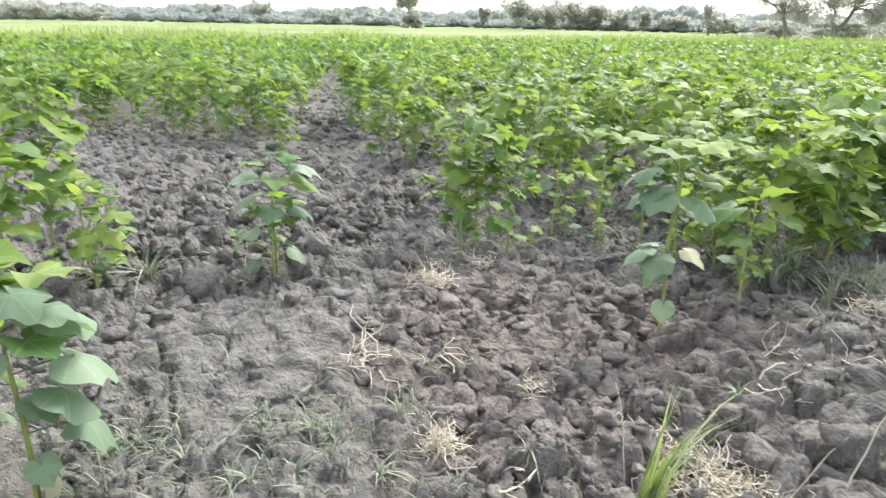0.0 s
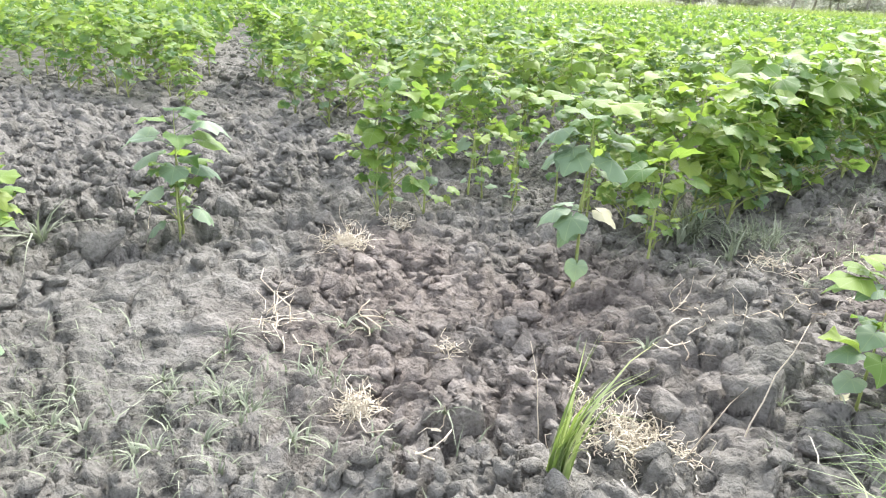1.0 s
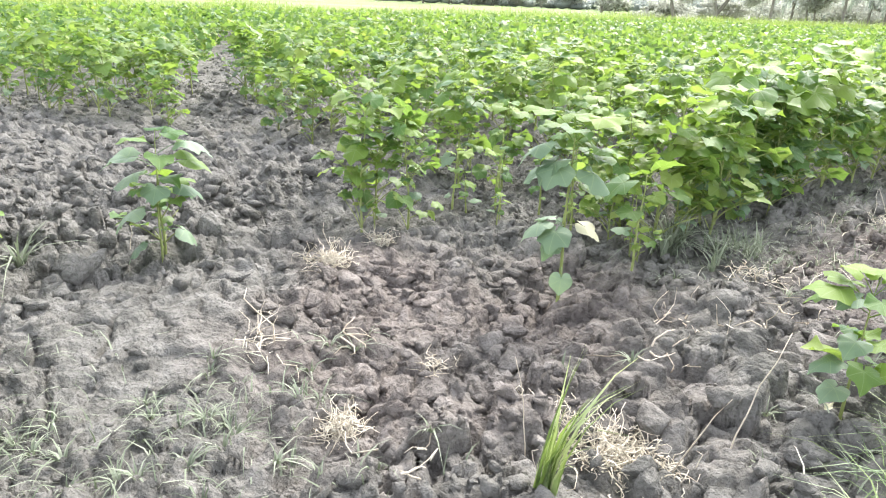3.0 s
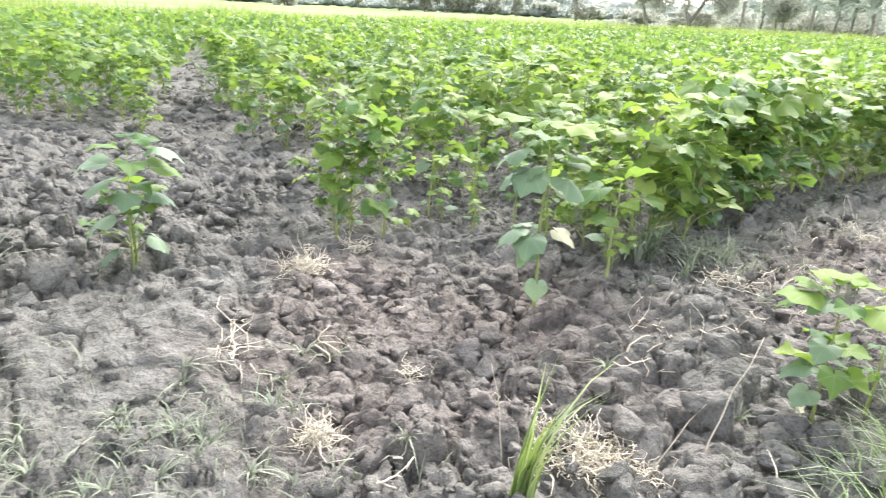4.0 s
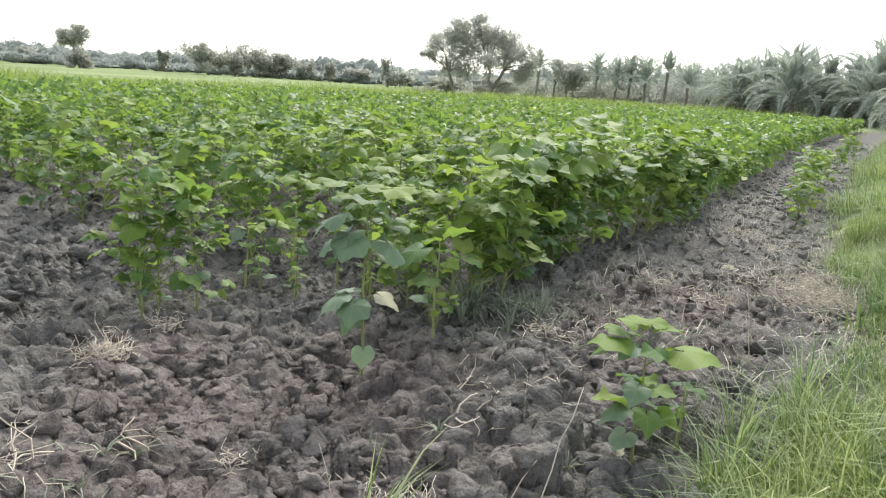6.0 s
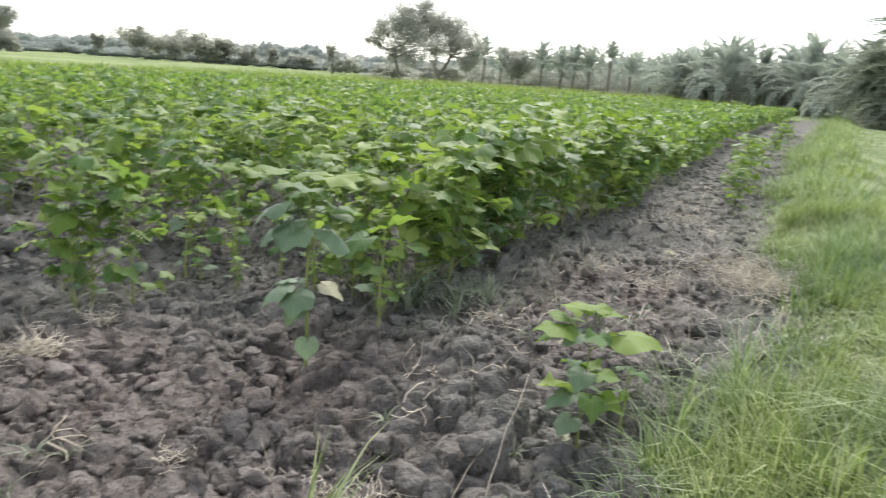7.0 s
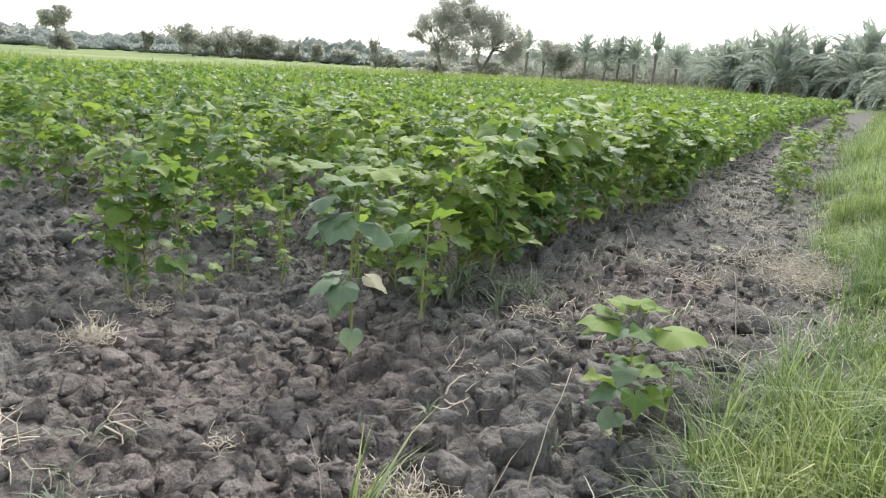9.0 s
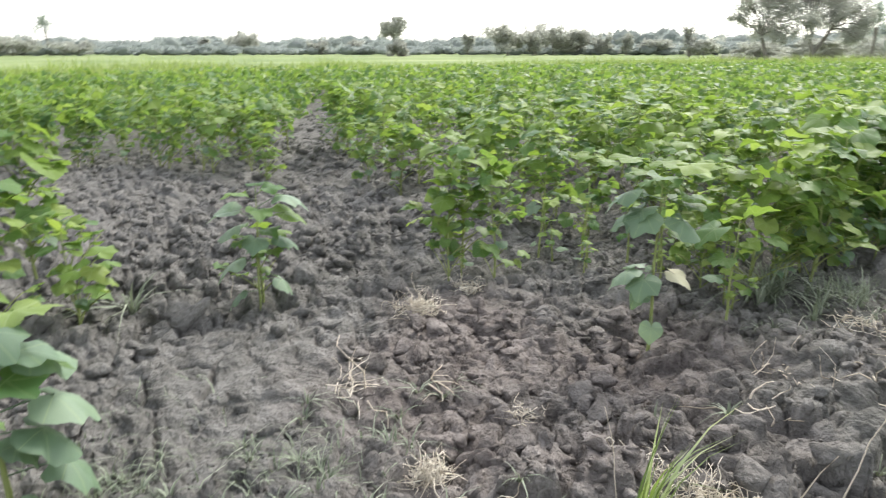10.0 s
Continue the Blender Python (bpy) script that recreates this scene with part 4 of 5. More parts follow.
acacia(25.6, 64, ((1.3, -0.3, 2.1), (1.0, 1.2, 2.4), (-2.0, -0.6, 2.0)),
       ((-2.0, 5.4, 1.5), (-0.5, 5.9, 1.3), (-3.6, 4.4, 1.2), (-1.2, 4.1, 1.5), (0.4, 4.7, 1.3), (1.4, 5.6, 1.3), (2.8, 5.0, 1.3), (3.9, 4.0, 1.0), (-4.5, 3.2, 0.7), (2.3, 3.6, 1.3), (-2.9, 2.7, 1.1), (0.3, 2.9, 1.1), (4.1, 2.8, 0.8), (3.3, 2.1, 0.9), (-1.4, 2.2, 0.9)),
       "broad acacia tree with an open feathery crown", 301)
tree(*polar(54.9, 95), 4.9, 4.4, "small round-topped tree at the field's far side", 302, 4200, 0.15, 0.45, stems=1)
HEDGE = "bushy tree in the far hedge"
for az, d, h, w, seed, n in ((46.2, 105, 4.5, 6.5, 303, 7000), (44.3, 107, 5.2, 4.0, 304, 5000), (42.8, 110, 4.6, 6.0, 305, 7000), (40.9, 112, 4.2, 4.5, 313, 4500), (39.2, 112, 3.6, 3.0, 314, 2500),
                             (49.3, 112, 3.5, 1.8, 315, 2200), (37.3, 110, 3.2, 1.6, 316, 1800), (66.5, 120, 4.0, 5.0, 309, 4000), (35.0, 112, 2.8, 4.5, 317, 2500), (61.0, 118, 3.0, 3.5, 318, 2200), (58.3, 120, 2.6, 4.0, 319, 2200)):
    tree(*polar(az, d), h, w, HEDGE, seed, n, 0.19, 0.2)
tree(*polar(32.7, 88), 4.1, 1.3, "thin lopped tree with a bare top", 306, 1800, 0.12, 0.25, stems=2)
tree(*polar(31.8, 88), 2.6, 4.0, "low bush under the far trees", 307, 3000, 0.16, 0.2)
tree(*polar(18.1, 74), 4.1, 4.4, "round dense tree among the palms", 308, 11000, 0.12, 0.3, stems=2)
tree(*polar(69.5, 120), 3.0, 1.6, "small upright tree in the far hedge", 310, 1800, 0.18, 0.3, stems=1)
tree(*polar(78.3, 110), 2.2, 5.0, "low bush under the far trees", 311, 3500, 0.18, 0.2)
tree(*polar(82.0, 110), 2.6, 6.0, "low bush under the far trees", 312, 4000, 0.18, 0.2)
FAR_PALM = "distant date palm with a bare trunk"
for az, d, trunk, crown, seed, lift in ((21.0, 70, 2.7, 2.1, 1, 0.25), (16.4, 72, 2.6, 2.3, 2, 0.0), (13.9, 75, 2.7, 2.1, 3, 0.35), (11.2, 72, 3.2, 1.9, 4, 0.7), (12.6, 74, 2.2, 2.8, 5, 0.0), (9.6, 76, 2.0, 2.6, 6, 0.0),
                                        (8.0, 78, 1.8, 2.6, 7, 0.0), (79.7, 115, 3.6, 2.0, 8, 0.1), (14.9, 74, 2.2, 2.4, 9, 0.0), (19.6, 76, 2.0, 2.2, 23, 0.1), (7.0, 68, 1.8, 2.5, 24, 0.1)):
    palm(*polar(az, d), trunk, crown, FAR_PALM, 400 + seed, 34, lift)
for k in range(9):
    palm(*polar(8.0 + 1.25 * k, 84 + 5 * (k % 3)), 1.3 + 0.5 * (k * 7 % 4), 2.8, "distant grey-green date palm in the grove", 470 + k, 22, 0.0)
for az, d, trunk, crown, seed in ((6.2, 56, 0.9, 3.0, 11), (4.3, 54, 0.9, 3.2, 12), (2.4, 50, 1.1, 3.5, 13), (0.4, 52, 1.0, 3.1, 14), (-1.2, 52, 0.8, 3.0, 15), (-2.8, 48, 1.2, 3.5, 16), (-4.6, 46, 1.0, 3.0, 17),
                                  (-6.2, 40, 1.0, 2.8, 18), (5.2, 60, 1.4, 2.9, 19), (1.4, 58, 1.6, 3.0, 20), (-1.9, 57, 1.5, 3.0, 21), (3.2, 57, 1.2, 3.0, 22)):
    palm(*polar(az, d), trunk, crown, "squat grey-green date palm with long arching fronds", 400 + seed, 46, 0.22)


def shrub(x, y, height, width, label, seed, leaves, leaf=0.07, mat=None):
    """A dense bush, leafy down to the ground: several stems and heaped clumps of small leaves."""
    rs = np.random.default_rng(seed)
    ob = tagged(new("shrub"), label, "shrub")
    ob.matrix_basis = Matrix.Translation((x, y, -0.05))
    hubs, stems = [], []
    for k in range(22):
        az, r, u = rs.uniform(0, 6.28), rs.uniform(0.05, 0.5) ** 0.7, rs.uniform(0.1, 0.92)
        r = r * (1.15 - 0.75 * u)
        hub = np.array([math.cos(az) * r * width, math.sin(az) * r * width, height * u])
        hubs.append(hub)
        t = np.linspace(0, 1, 5)[:, None]
        stems.append(tube(hub * t * [1, 1, 1] + np.array([0, 0, 0.1 * height]) * np.sin(3.1 * t), 0.012 * height * (1 - 0.8 * t[:, 0]), 5))
    hubs = np.array(hubs)
    part("trunk", mesh_of("trunk", *join(stems), M_BARK), ob)
    pick = rs.integers(len(hubs), size=leaves)
    d = rs.normal(size=(leaves, 3))
    d /= np.linalg.norm(d, axis=1, keepdims=True)
    c = hubs[pick] + d * rs.uniform(0.3, 1, (leaves, 1)) ** 0.6 * rs.uniform(0.10, 0.27, (len(hubs), 1))[pick] * [width, width, height]
    c[:, 2] = np.abs(c[:, 2])
    part("crown", mesh_of("crown", *cards(c, leaf, rs), mat or M_SHRUB, smooth=False), ob)


DARK = "dark dense grey-green shrub beside the palms"
shrub(*polar(-7.6, 35), 1.5, 3.0, DARK, 321, 7000)
shrub(*polar(-10.2, 33), 1.7, 3.4, DARK, 322, 8000)
shrub(*polar(-13.0, 33), 1.9, 4.0, DARK, 323, 9000)
# Nearer clump: its frond colour holds less painted haze than the grove's.
NEAR_PALM = "dark bushy date palm with fronds down to the ground"
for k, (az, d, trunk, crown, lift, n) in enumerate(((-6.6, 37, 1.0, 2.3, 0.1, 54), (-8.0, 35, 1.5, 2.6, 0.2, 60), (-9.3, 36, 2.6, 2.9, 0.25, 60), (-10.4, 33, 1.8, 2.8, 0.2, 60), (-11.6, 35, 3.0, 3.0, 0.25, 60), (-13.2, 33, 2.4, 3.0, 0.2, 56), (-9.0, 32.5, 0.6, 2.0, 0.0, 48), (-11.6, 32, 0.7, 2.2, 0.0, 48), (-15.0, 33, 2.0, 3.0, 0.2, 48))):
    palm(*polar(az, d), trunk, crown, NEAR_PALM, 440 + k, n, lift, FRONDS_LESS_HAZE)
for i, (az, d, h, w) in enumerate(((5.6, 58, 1.6, 5), (2.6, 56, 1.5, 5), (-0.2, 55, 1.5, 5), (-2.4, 53, 1.5, 5), (-4.8, 50, 1.6, 5))):
    shrub(*polar(az, d), h, w, "low dark undergrowth beneath the palms", 330 + i, 4500, 0.10)
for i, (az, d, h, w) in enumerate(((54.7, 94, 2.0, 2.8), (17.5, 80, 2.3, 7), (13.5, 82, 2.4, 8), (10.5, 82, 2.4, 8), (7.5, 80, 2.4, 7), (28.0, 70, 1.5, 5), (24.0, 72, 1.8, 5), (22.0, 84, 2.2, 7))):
    shrub(*polar(az, d), h, w, "low grey-green thicket under the far trees", 340 + i, 5000, 0.13, M_TREE_HAZE)


def far_woods():
    """The belt of trees at the horizon, and the scrub before it."""
    rs = np.random.default_rng(51)
    ball = bmesh.new()
    bmesh.ops.create_icosphere(ball, subdivisions=1, radius=1.0)
    base, tris = np.array([v.co[:] for v in ball.verts]), np.array([[v.index for v in f.verts] for f in ball.faces])
    ball.free()
    n, low = 820, 520
    az = np.concatenate([rs.uniform(-14, 92, n), rs.uniform(-8, 92, low)])
    d = np.concatenate([rs.uniform(140, 215, n), rs.uniform(112, 138, low)])
    lie = value_noise(az, az * 0, 3.1, 9)
    tall = np.interp(az, [-25, 5, 12, 37, 60, 100], [7.5, 7.0, 6.0, 4.4, 3.6, 3.0]) * d / 170 * (0.92 + 0.45 * lie) * rs.uniform(0.65, 1.15, n + low)
    scrub = np.interp(az, [-8, 25, 45, 100], [2.4, 1.9, 1.4, 1.2]) * rs.uniform(0.5, 1.15, n + low)
    top = np.where(np.arange(n + low) < n, tall, scrub)
    wide = np.where(np.arange(n + low) < n, rs.uniform(1.1, 3.0, n + low), rs.uniform(0.8, 2.2, n + low))
    a = np.radians(az)
    place = np.stack([0.5 - d * np.sin(a), -0.4 + d * np.cos(a), 0.46 * top], 1)
    size = np.stack([wide, wide, 0.54 * top], 1)
    bulge = 1 + 0.16 * np.sin(base[None, :, 0] * 5 + az[:, None] * 9) * np.sin(base[None, :, 2] * 6 + az[:, None] * 5) * np.cos(base[None, :, 1] * 5)
    cores = base[None] * size[:, None] * (0.9 * bulge * rs.uniform(0.93, 1.07, (n + low, len(base))))[..., None] + place[:, None]
    k = np.repeat(np.arange(n + low), 100)
    u = rs.normal(size=(len(k), 3))
    u *= (rs.uniform(0.80, 1.15, len(k)) / np.linalg.norm(u, axis=1))[:, None]
    u[:, 2] = np.where(u[:, 2] < -0.2, -u[:, 2], u[:, 2])
    leaves = cards(place[k] + u * size[k], 0.24, rs, 0.2)
    solid = (cores.reshape(-1, 3), (tris[None] + (np.arange(n + low) * len(base))[:, None, None]).reshape(-1, 3))
    ob = new("far_woods", mesh_of("far_woods", *join([solid, leaves]), M_WOODS_HAZE))
    tagged(ob, "belt of distant trees with haze painted into the grey-green", "woods", kind="stuff")


far_woods()


# ---- clods ----
def clod_mesh(seed):
    """A broken lump of earth: the hull of a few points, roughened."""
    rs = np.random.default_rng(seed)
    bm = bmesh.new()
    d = rs.normal(size=(15, 3))
    d /= np.linalg.norm(d, axis=1, keepdims=True)
    for p in d * rs.uniform(0.8, 1.15, (15, 1)) * [1.0, rs.uniform(0.7, 0.95), rs.uniform(0.55, 0.8)]:
        bm.verts.new(p)
    hull = bmesh.ops.convex_hull(bm, input=bm.verts)
    bmesh.ops.delete(bm, geom=[v for v in hull["geom_interior"] if isinstance(v, bmesh.types.BMVert)], context="VERTS")
    bmesh.ops.subdivide_edges(bm, edges=bm.edges[:], cuts=2, use_grid_fill=True, smooth=0.1)
    bmesh.ops.triangulate(bm, faces=bm.faces[:])
    off = Vector(rs.uniform(0, 50, 3))
    for v in bm.verts:
        p = v.co.copy()
        k = 1 + 0.32 * noise.noise(p * 1.9 + off) + 0.2 * noise.noise(p * 4.5 + off) + 0.09 * noise.noise(p * 10 + off)
        v.co = p * k
    me = bpy.data.meshes.new("clod")
    bm.to_mesh(me)
    bm.free()
    me.materials.append(M_CLOD)
    me.polygons.foreach_set("use_smooth", np.full(len(me.polygons), True))
    return me


CLODS = [clod_mesh(500 + i) for i in range(9)]


def clod(x, y, s, rs, label="dry grey-brown clod of earth on the ploughed soil"):
    ob = tagged(new("clod", CLODS[rs.integers(len(CLODS))]), label, "clod", "clods of earth")
    ob.matrix_basis = Matrix.LocRotScale((x, y, gz(x, y) + 0.02 * s), Euler((rs.normal(0, 0.25), rs.normal(0, 0.25), rs.uniform(0, 6.28))), (s, s * rs.uniform(0.8, 1.1), s * rs.uniform(0.75, 1.05)))
    return ob


rs = np.random.default_rng(61)
for x, y, s in ((-1.96, 0.24, 0.075), (-1.60, 0.48, 0.055), (-1.57, 0.63, 0.045), (-1.73, 1.04, 0.050), (-1.70, 1.43, 0.070), (-0.78, 0.92, 0.060), (-0.58, 0.59, 0.055), (-1.03, 0.39, 0.050), (-1.06, 0.16, 0.045), (-0.73, 1.10, 0.050), (-0.58, 0.88, 0.045), (-0.63, 0.50, 0.050), (-0.56, 0.99, 0.040), (-0.57, 0.68, 0.050), (-0.71, 0.48, 0.040), (-4.09, 1.81, 0.13), (0.26, 2.75, 0.10), (0.36, 2.70, 0.09), (0.44, 2.55, 0.11), (0.28, 2.45, 0.08), (0.36, 2.35, 0.07), (0.19, 1.20, 0.055), (0.10, 1.13, 0.05), (0.22, 1.45, 0.06), (0.29, 1.60, 0.05), (0.16, 1.08, 0.045),
                (-1.89, 0.26, 0.081), (-1.82, 0.04, 0.042), (-1.81, 0.15, 0.054), (-1.73, -0.03, 0.047), (-1.72, 0.05, 0.042), (-1.82, 0.47, 0.034), (-1.55, 0.43, 0.051), (-1.51, 0.58, 0.059), (-1.70, 0.59, 0.042), (-1.74, 0.81, 0.042), (-1.58, 0.82, 0.037), (-1.68, -0.11, 0.044), (-1.58, 0.26, 0.037), (-1.80, 0.72, 0.037), (-1.40, 0.89, 0.042)):
    clod(x, y, s, rs)
made = 0
while made < 262:
    x, y = (rs.uniform(-1.5, 0.4), rs.uniform(0.45, 1.95)) if made % 2 else (rs.uniform(-4.5, 0.5), rs.uniform(-0.2, 3.3))
    if rs.random() > clod_share(np.array(x), np.array(y)) ** 1.5 or in_field(x, y - 0.1):
        continue
    clod(x, y, 0.026 + 0.036 * rs.random() ** 1.6, rs)
    made += 1


def lump_shape(rs, points, cuts):
    """Corners and triangles of a small rough lump of earth."""
    bm = bmesh.new()
    d = rs.normal(size=(points, 3))
    d /= np.linalg.norm(d, axis=1, keepdims=True)
    for q in d * rs.uniform(0.75, 1.15, (points, 1)) * [1.0, rs.uniform(0.7, 0.95), rs.uniform(0.55, 0.8)]:
        bm.verts.new(q)
    hull = bmesh.ops.convex_hull(bm, input=bm.verts)
    bmesh.ops.delete(bm, geom=[w for w in hull["geom_interior"] if isinstance(w, bmesh.types.BMVert)], context="VERTS")
    if cuts:
        bmesh.ops.subdivide_edges(bm, edges=bm.edges[:], cuts=cuts, use_grid_fill=True)
    bmesh.ops.triangulate(bm, faces=bm.faces[:])
    off = Vector(rs.uniform(0, 50, 3))
    for w in bm.verts:
        w.co *= 1 + 0.34 * noise.noise(w.co * 2.0 + off) + 0.2 * noise.noise(w.co * 4.5 + off)
    bm.verts.index_update()
    out = np.array([w.co[:] for w in bm.verts]), np.array([[w.index for w in f.verts] for f in bm.faces])
    bm.free()
    return out


def strew(p, size, shapes, rs, sink):
    """Lumps of the given shapes and sizes lying half sunk at the places p."""
    z = ground_height(p[:, 0], p[:, 1])
    bits = []
    for k, (base, tris) in enumerate(shapes):
        mine = np.arange(len(p)) % len(shapes) == k
        q, sz, n = p[mine], size[mine], int(mine.sum())
        v = base[None] * sz[:, None, None] * rs.uniform(0.75, 1.25, (n, 1, 3))
        a, tip = rs.uniform(0, 6.28, n)[:, None], rs.normal(0, 0.4, n)[:, None]
        v = np.stack([v[..., 0] * np.cos(tip) - v[..., 2] * np.sin(tip), v[..., 1], v[..., 0] * np.sin(tip) + v[..., 2] * np.cos(tip)], 2)
        v = np.stack([v[..., 0] * np.cos(a) - v[..., 1] * np.sin(a), v[..., 0] * np.sin(a) + v[..., 1] * np.cos(a), v[..., 2]], 2)
        v += np.stack([q[:, 0], q[:, 1], z[mine] + sink * sz], 1)[:, None]
        bits.append((v.reshape(-1, 3), (tris[None] + (np.arange(n) * len(base))[:, None, None]).reshape(-1, 3)))
    return join(bits)


def crumbs():
    """Small crumbs of earth strewn over the soil, too many to count."""
    rs = np.random.default_rng(66)
    rough, plain_ones = [lump_shape(rs, 11, 1) for _ in range(9)], [lump_shape(rs, 12, 0) for _ in range(6)]
    p = scatter(13000, -3.0, 0.5, -0.4, 3.0, rs, lambda x, y: np.clip(1.25 * clod_share(x, y) - 0.3, 0.12, 1) * np.clip(0.6 + 2.0 * value_noise(x, y, 0.4, 67), 0.05, 1))
    near = strew(p, 0.007 + 0.030 * rs.random(len(p)) ** 2.4, rough, rs, -0.1)
    p = np.concatenate([scatter(9000, -0.9, 1.6, 2.2, 24, rs, lambda x, y: np.clip(1.2 - 0.05 * y, 0.2, 1) * (x > -0.9 + 0.03 * y) * (x < bank_left(y))),
                        scatter(1500, -10, -4, 1.4, 5.4, rs, lambda x, y: np.abs(y - 1.9 - (x + 4.05) * (4.26 - 1.88) / (-8.17 + 4.05)) < 0.35), scatter(4500, -7, -2.2, -0.5, 3.6, rs, lambda x, y: 0 * x + 1)])
    far = strew(p, 0.014 + 0.05 * rs.random(len(p)) ** 2.2, plain_ones, rs, -0.1)
    tagged(new("soil_crumbs", mesh_of("soil_crumbs", *join([near, far]), M_CLOD)), "small crumbs of dry earth strewn over the soil", "soil", kind="stuff")


crumbs()


# ---- straw, roots and weeds ----
def strands(n, length, spread, rs, lift=0.5, radius=0.0014, kink=0.35):
    """A tangle of thin bent stalks round the origin."""
    out = []
    for _ in range(n):
        az, L = rs.uniform(0, 6.28), length * rs.uniform(0.5, 1.2)
        p = np.array([rs.normal(0, spread), rs.normal(0, spread), 0.004 + 0.02 * rs.random()])
        d = np.array([math.cos(az), math.sin(az), rs.uniform(0.0, lift)])
        pts = [p]
        for k in range(4):
            d = d + rs.normal(0, kink, 3) - np.array([0, 0, 0.12])
            d /= np.linalg.norm(d)
            q = pts[-1] + d * L / 4
            q[2] = max(q[2], 0.003)
            pts.append(q)
        out.append(tube(pts, radius * np.linspace(1, 0.4, 5) * rs.uniform(0.7, 1.4), 3))
    return join(out)


def heap(name, x, y, n, length, spread, label, mat, seed, lift=0.25, radius=0.0017, category="straw", kink=1.0):
    rs = np.random.default_rng(seed)
    ob = tagged(new(name), label, category)
    ob.matrix_basis = Matrix.Translation((x, y, gz(x, y) + 0.004))
    tagged(part("tangle", mesh_of("tangle", *strands(n, length, spread, rs, lift, radius, kink), mat), ob), kind="stuff")
    return ob


DRY = "small tangle of dry pale straw on the soil"
for i, (x, y, n, ln, sp) in enumerate(((-1.497, 0.975, 150, 0.12, 0.03), (-1.603, 1.305, 70, 0.10, 0.03), (-0.656, 0.375, 120, 0.09, 0.02), (-1.107, 0.447, 14, 0.16, 0.04), (-0.712, 0.742, 24, 0.08, 0.025),
                                       (-0.36, 0.78, 230, 0.085, 0.045), (-0.20, 0.77, 230, 0.085, 0.045), (-0.10, 0.78, 230, 0.085, 0.045), (0.50, 3.75, 130, 0.22, 0.12), (0.62, 3.42, 140, 0.22, 0.12), (0.72, 3.22, 90, 0.2, 0.1), (0.44, 3.15, 50, 0.16, 0.08), (0.07, 3.04, 50, 0.15, 0.08), (0.3, 3.7, 60, 0.2, 0.12), (-0.2, 3.3, 40, 0.14, 0.1), (0.2, 4.7, 60, 0.18, 0.14), (0.0, 5.4, 50, 0.18, 0.14), (0.32, 2.9, 40, 0.16, 0.08), (-0.356, 1.984, 36, 0.10, 0.04))):
    heap("straw_tuft", x, y, n, ln, sp, DRY, M_STRAW, 600 + i)


def rootlets(x, y, n, length, spread, seed):
    """Dry roots, each strand a part."""
    rs = np.random.default_rng(seed)
    ob = tagged(new("dry_roots"), "pale dry rootlets lying on the soil", "roots")
    ob.matrix_basis = Matrix.Translation((x, y, gz(x, y) + 0.004))
    for _ in range(n):
        part("rootlet", mesh_of("rootlet", *strands(1, length, spread, rs, 0.45, 0.0025, 0.55), M_ROOT), ob)


for i, (x, y, n, ln, sp) in enumerate(((-0.379, 1.506, 9, 0.2, 0.05), (-0.263, 1.544, 10, 0.2, 0.05), (-0.3, 1.25, 7, 0.16, 0.06), (-0.1, 1.7, 8, 0.15, 0.08), (0.0, 2.2, 8, 0.16, 0.08), (-0.4, 0.36, 7, 0.12, 0.05),
                                       (-0.94, 0.62, 6, 0.12, 0.03), (0.1, 3.3, 9, 0.22, 0.08), (-1.12, 0.44, 8, 0.2, 0.04), (-0.37, 2.03, 8, 0.15, 0.05))):
    rootlets(x, y, n, ln, sp, 640 + i)


def stalk(x, y, h, lean_x, lean_y, seed, flower=False):
    """A thin dead stalk, standing."""
    rs = np.random.default_rng(seed)
    ob = tagged(new("dry_stalk"), "thin dead stalk with a white seed head" if flower else "thin dead grass stalk standing in the soil", "stalk")
    ob.matrix_basis = Matrix.Translation((x, y, gz(x, y) - 0.01))
    t = np.linspace(0, 1, 6)
    line = np.stack([lean_x * t ** 1.4, lean_y * t ** 1.4, h * t], 1) + rs.normal(0, 0.004, (6, 3)) * t[:, None]
    part("stem", mesh_of("stem", *tube(line, 0.0022 * (1 - 0.6 * t), 4), M_ROOT), ob)
    if flower:
        for k in range(5):
            part("bract", LEAVES_DRY[k % 3], ob, leaf_matrix(line[-1], k * 1.25, 0.022, 0.3, 0.0))


for i, (x, y, h, lx, ly) in enumerate(((-0.10, 2.85, 0.26, -0.12, 0.05), (0.02, 0.95, 0.30, 0.05, 0.10), (-0.30, 0.62, 0.24, -0.06, 0.02), (-0.05, 0.80, 0.28, 0.10, 0.02), (0.35, 2.2, 0.25, -0.04, 0.02),
                                       (0.2, 4.3, 0.26, 0.08, 0.03), (-2.15, 0.5, 0.14, 0.02, 0.01))):
    stalk(x, y, h, lx, ly, 720 + i)
stalk(0.20, 2.84, 0.24, -0.01, 0.01, 731, True)


def tuft(x, y, n, length, seed, label, mat=None, width=0.005, lean=1.0, spread=0.02, toward=None):
    """A tuft of grass; toward is the way in which it leans, in degrees."""
    rs = np.random.default_rng(seed)
    ob = tagged(new("grass_tuft"), label, "grass")
    each = 1 if n < 40 else 10
    for k in range(n // each):
        p = rs.normal(0, spread, (1, 2)) + rs.normal(0, 0.008, (each, 2)) * (each > 1)
        way = None if toward is None else np.radians(rs.normal(toward, 35, each))
        part("blade" if each == 1 else "clump", mesh_of("blade", *blades(p, length, width, lean, rs, lambda a, b: 0 * a, 4, way), mat or M_WEED), ob)
    ob.matrix_basis = Matrix.Translation((x, y, gz(x, y)))


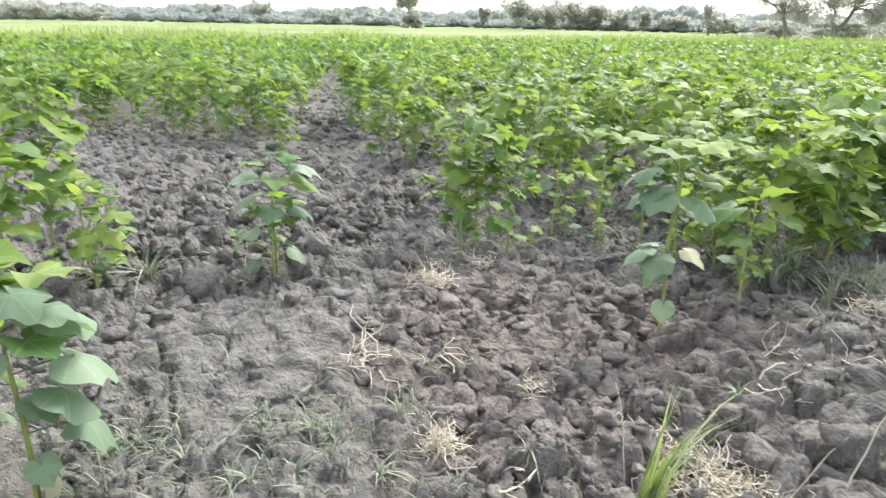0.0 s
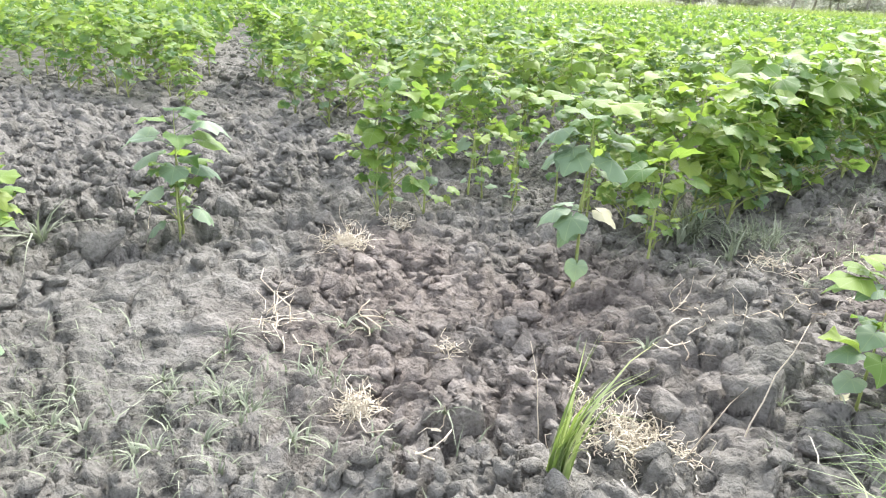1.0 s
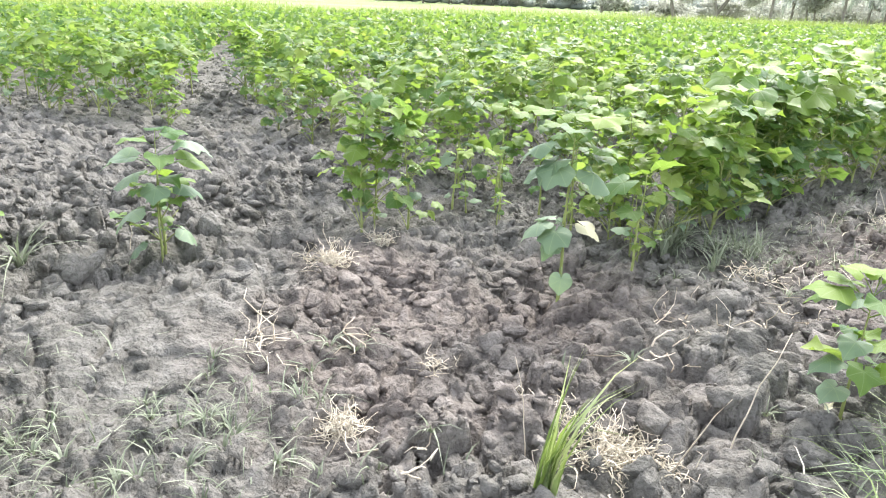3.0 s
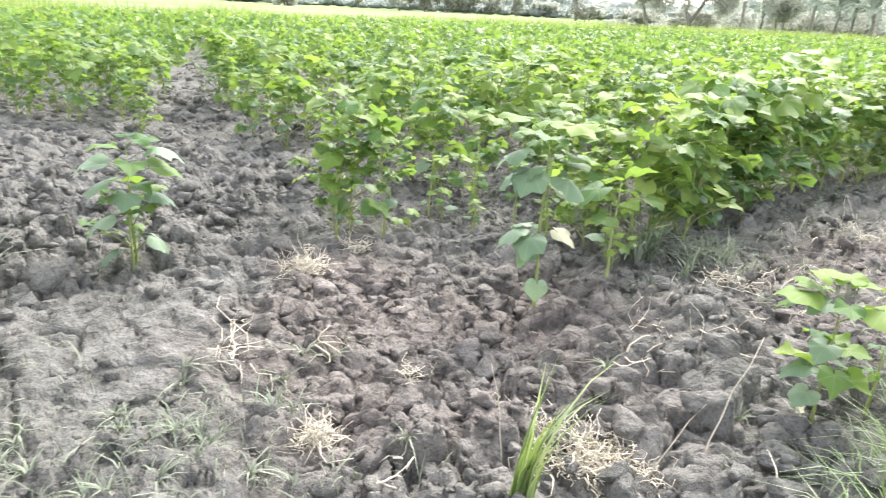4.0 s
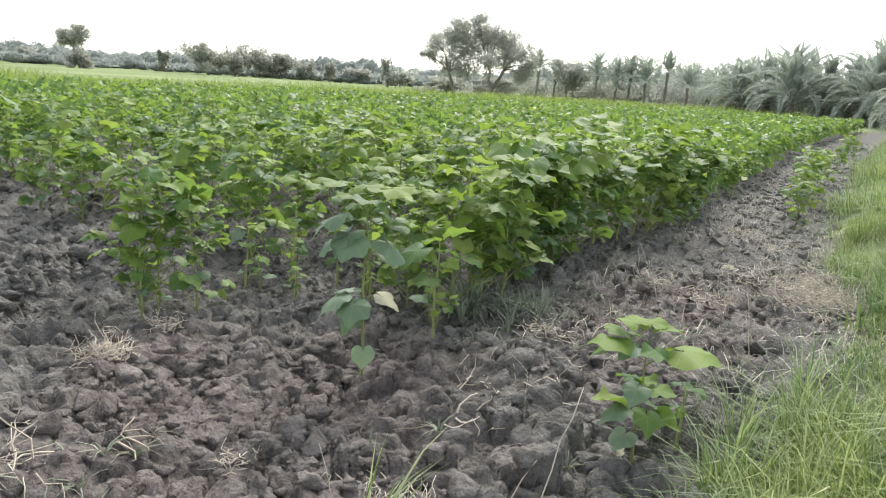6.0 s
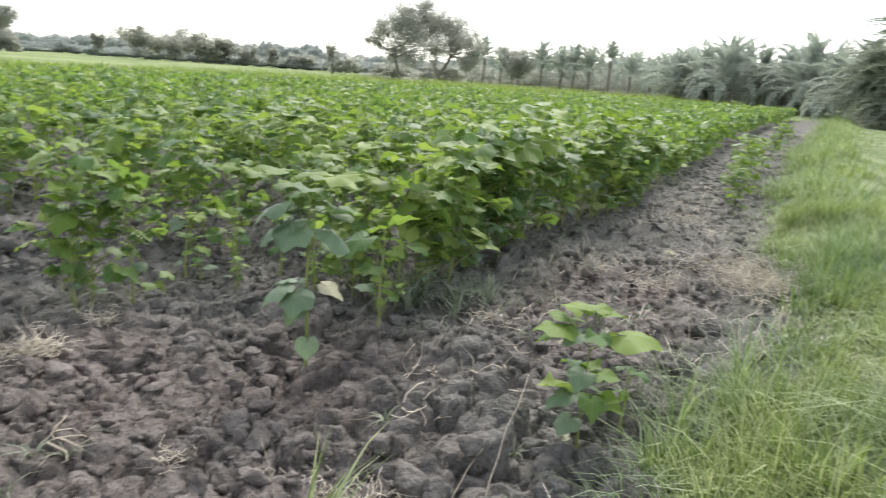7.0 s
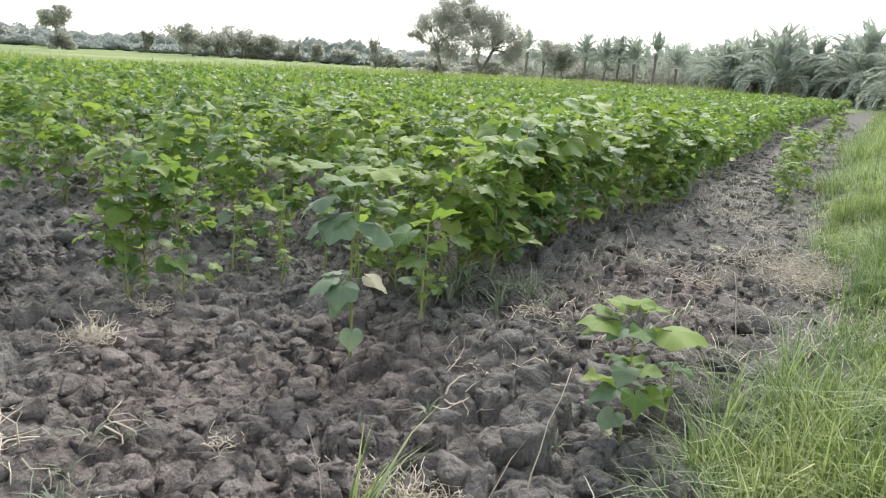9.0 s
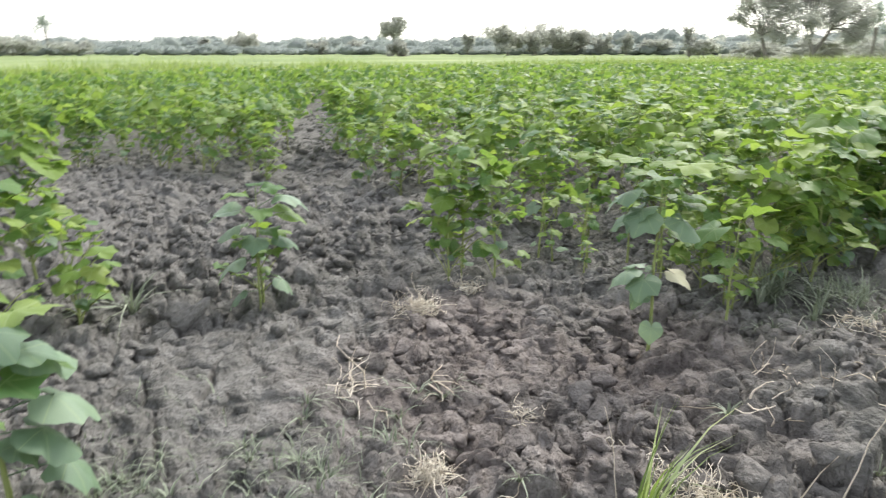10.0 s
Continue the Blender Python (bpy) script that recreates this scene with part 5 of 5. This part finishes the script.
tuft(-0.19, 0.54, 32, 0.32, 701, "upright tuft of green grass beside dry straw", M_GRASS, 0.011, 0.5, 0.013, 32)
tuft(-2.25, 0.154, 22, 0.22, 702, "star-shaped grassy weed in bare soil", M_WEED, 0.012, 2.2, 0.008)
tuft(-0.742, 2.123, 120, 0.25, 703, "spreading grassy weed at the field's edge", M_WEED, 0.009, 1.6, 0.03)
tuft(-0.56, 2.28, 150, 0.16, 704, "spreading grassy weed at the field's edge", M_WEED, 0.007, 1.1, 0.06)
tuft(0.31, 1.66, 100, 0.22, 705, "fine upright grass beside the young plant", M_WEED, 0.005, 0.9, 0.065)


def weed_cover():
    """Sparse fine weeds lying on the soil along the bank."""
    rs = np.random.default_rng(77)
    spots = [(-0.85, -0.03, 0.12), (-1.07, -0.26, 0.15), (-0.88, 0.26, 0.10), (-0.6, 0.0, 0.15), (-0.45, 2.3, 0.2), (-0.5, 2.7, 0.25), (-0.2, 2.5, 0.25), (-0.3, 4.0, 0.4), (-0.1, 5.5, 0.4), (0.15, 2.1, 0.2), (0.3, 1.8, 0.12), (0.35, 1.2, 0.1), (-1.3, -0.1, 0.15), (0.1, 7.0, 0.5), (0.3, 2.5, 0.15), (-0.4, 0.2, 0.12)]
    p = np.concatenate([rs.normal((x, y), s, (65, 2)) for x, y, s in spots])
    q = scatter(20000, -0.8, 1.3, 2.2, 22, rs, lambda x, y: np.clip(0.35 + 1.6 * value_noise(x, y, 0.5, 78), 0, 1) * (x > field_side(y) + 0.05) * (x < bank_left(y)))
    p = np.concatenate([p, q])
    ob = new("low_weeds", mesh_of("low_weeds", *blades(p, 0.075, 0.0055, 1.7, rs, ground_height, 3), M_WEED))
    tagged(ob, "sparse grey-green weeds creeping over the soil", "weeds", kind="stuff")
    stars = [(-0.983, -0.137, 0.09, 9), (-0.904, 0.052, 0.09, 14), (-0.881, 0.257, 0.08, 12), (-0.873, 0.463, 0.06, 6), (-0.639, 0.158, 0.09, 9), (-0.825, -0.064, 0.08, 10), (-1.112, -0.315, 0.10, 12), (-0.902, 0.645, 0.05, 4),
             (-1.06, 0.255, 0.05, 4), (-0.45, 0.42, 0.08, 6), (-0.30, 1.0, 0.12, 6), (0.05, 1.15, 0.1, 8), (-0.45, 1.9, 0.15, 16), (-0.25, 2.3, 0.2, 22), (-0.5, 2.6, 0.15, 18), (0.2, 2.1, 0.15, 12), (0.2, 3.0, 0.25, 20), (-0.4, 3.4, 0.2, 20), (-0.25, 4.4, 0.25, 24)]
    at = np.concatenate([rs.normal((x, y), sp, (k, 2)) for x, y, sp, k in stars])
    at = at[rs.random(len(at)) < 0.45]
    k = np.repeat(np.arange(len(at)), 11)
    turn = rs.uniform(0, 6.28, len(k))
    ob = new("low_weeds", mesh_of("low_weeds", *blades(at[k] + 0.008 * np.stack([np.cos(turn), np.sin(turn)], 1), 0.056, 0.0062, 2.0, rs, lambda x, y: ground_height(at[k][:, 0], at[k][:, 1]) + 0.008, 3, turn), M_WEED))
    tagged(ob, "grey-green star-shaped weeds on the bare soil", "weeds", kind="stuff")
    dry = scatter(5000, -0.75, 0.7, 1.9, 16, rs, lambda x, y: np.clip(0.3 + 1.8 * value_noise(x, y, 0.6, 79), 0, 1) * (x > -0.65 + 0.03 * y))
    foot = np.stack([rs.normal(0, 0.12, 2600), rs.uniform(0.9, 6.0, 2600)], 1)
    foot[:, 0] += bank_left(foot[:, 1]) + 0.05
    foot = foot[rs.random(2600) < np.clip(0.25 + 1.6 * value_noise(foot[:, 0], foot[:, 1], 0.5, 80), 0, 1)]
    dry = np.concatenate([dry, foot])
    ob = new("dry_weeds", mesh_of("dry_weeds", *blades(dry, 0.10, 0.0045, 1.9, rs, ground_height, 3), M_STRAW))
    tagged(ob, "thin bleached straw and dead weeds over the path", "straw", kind="stuff")


weed_cover()
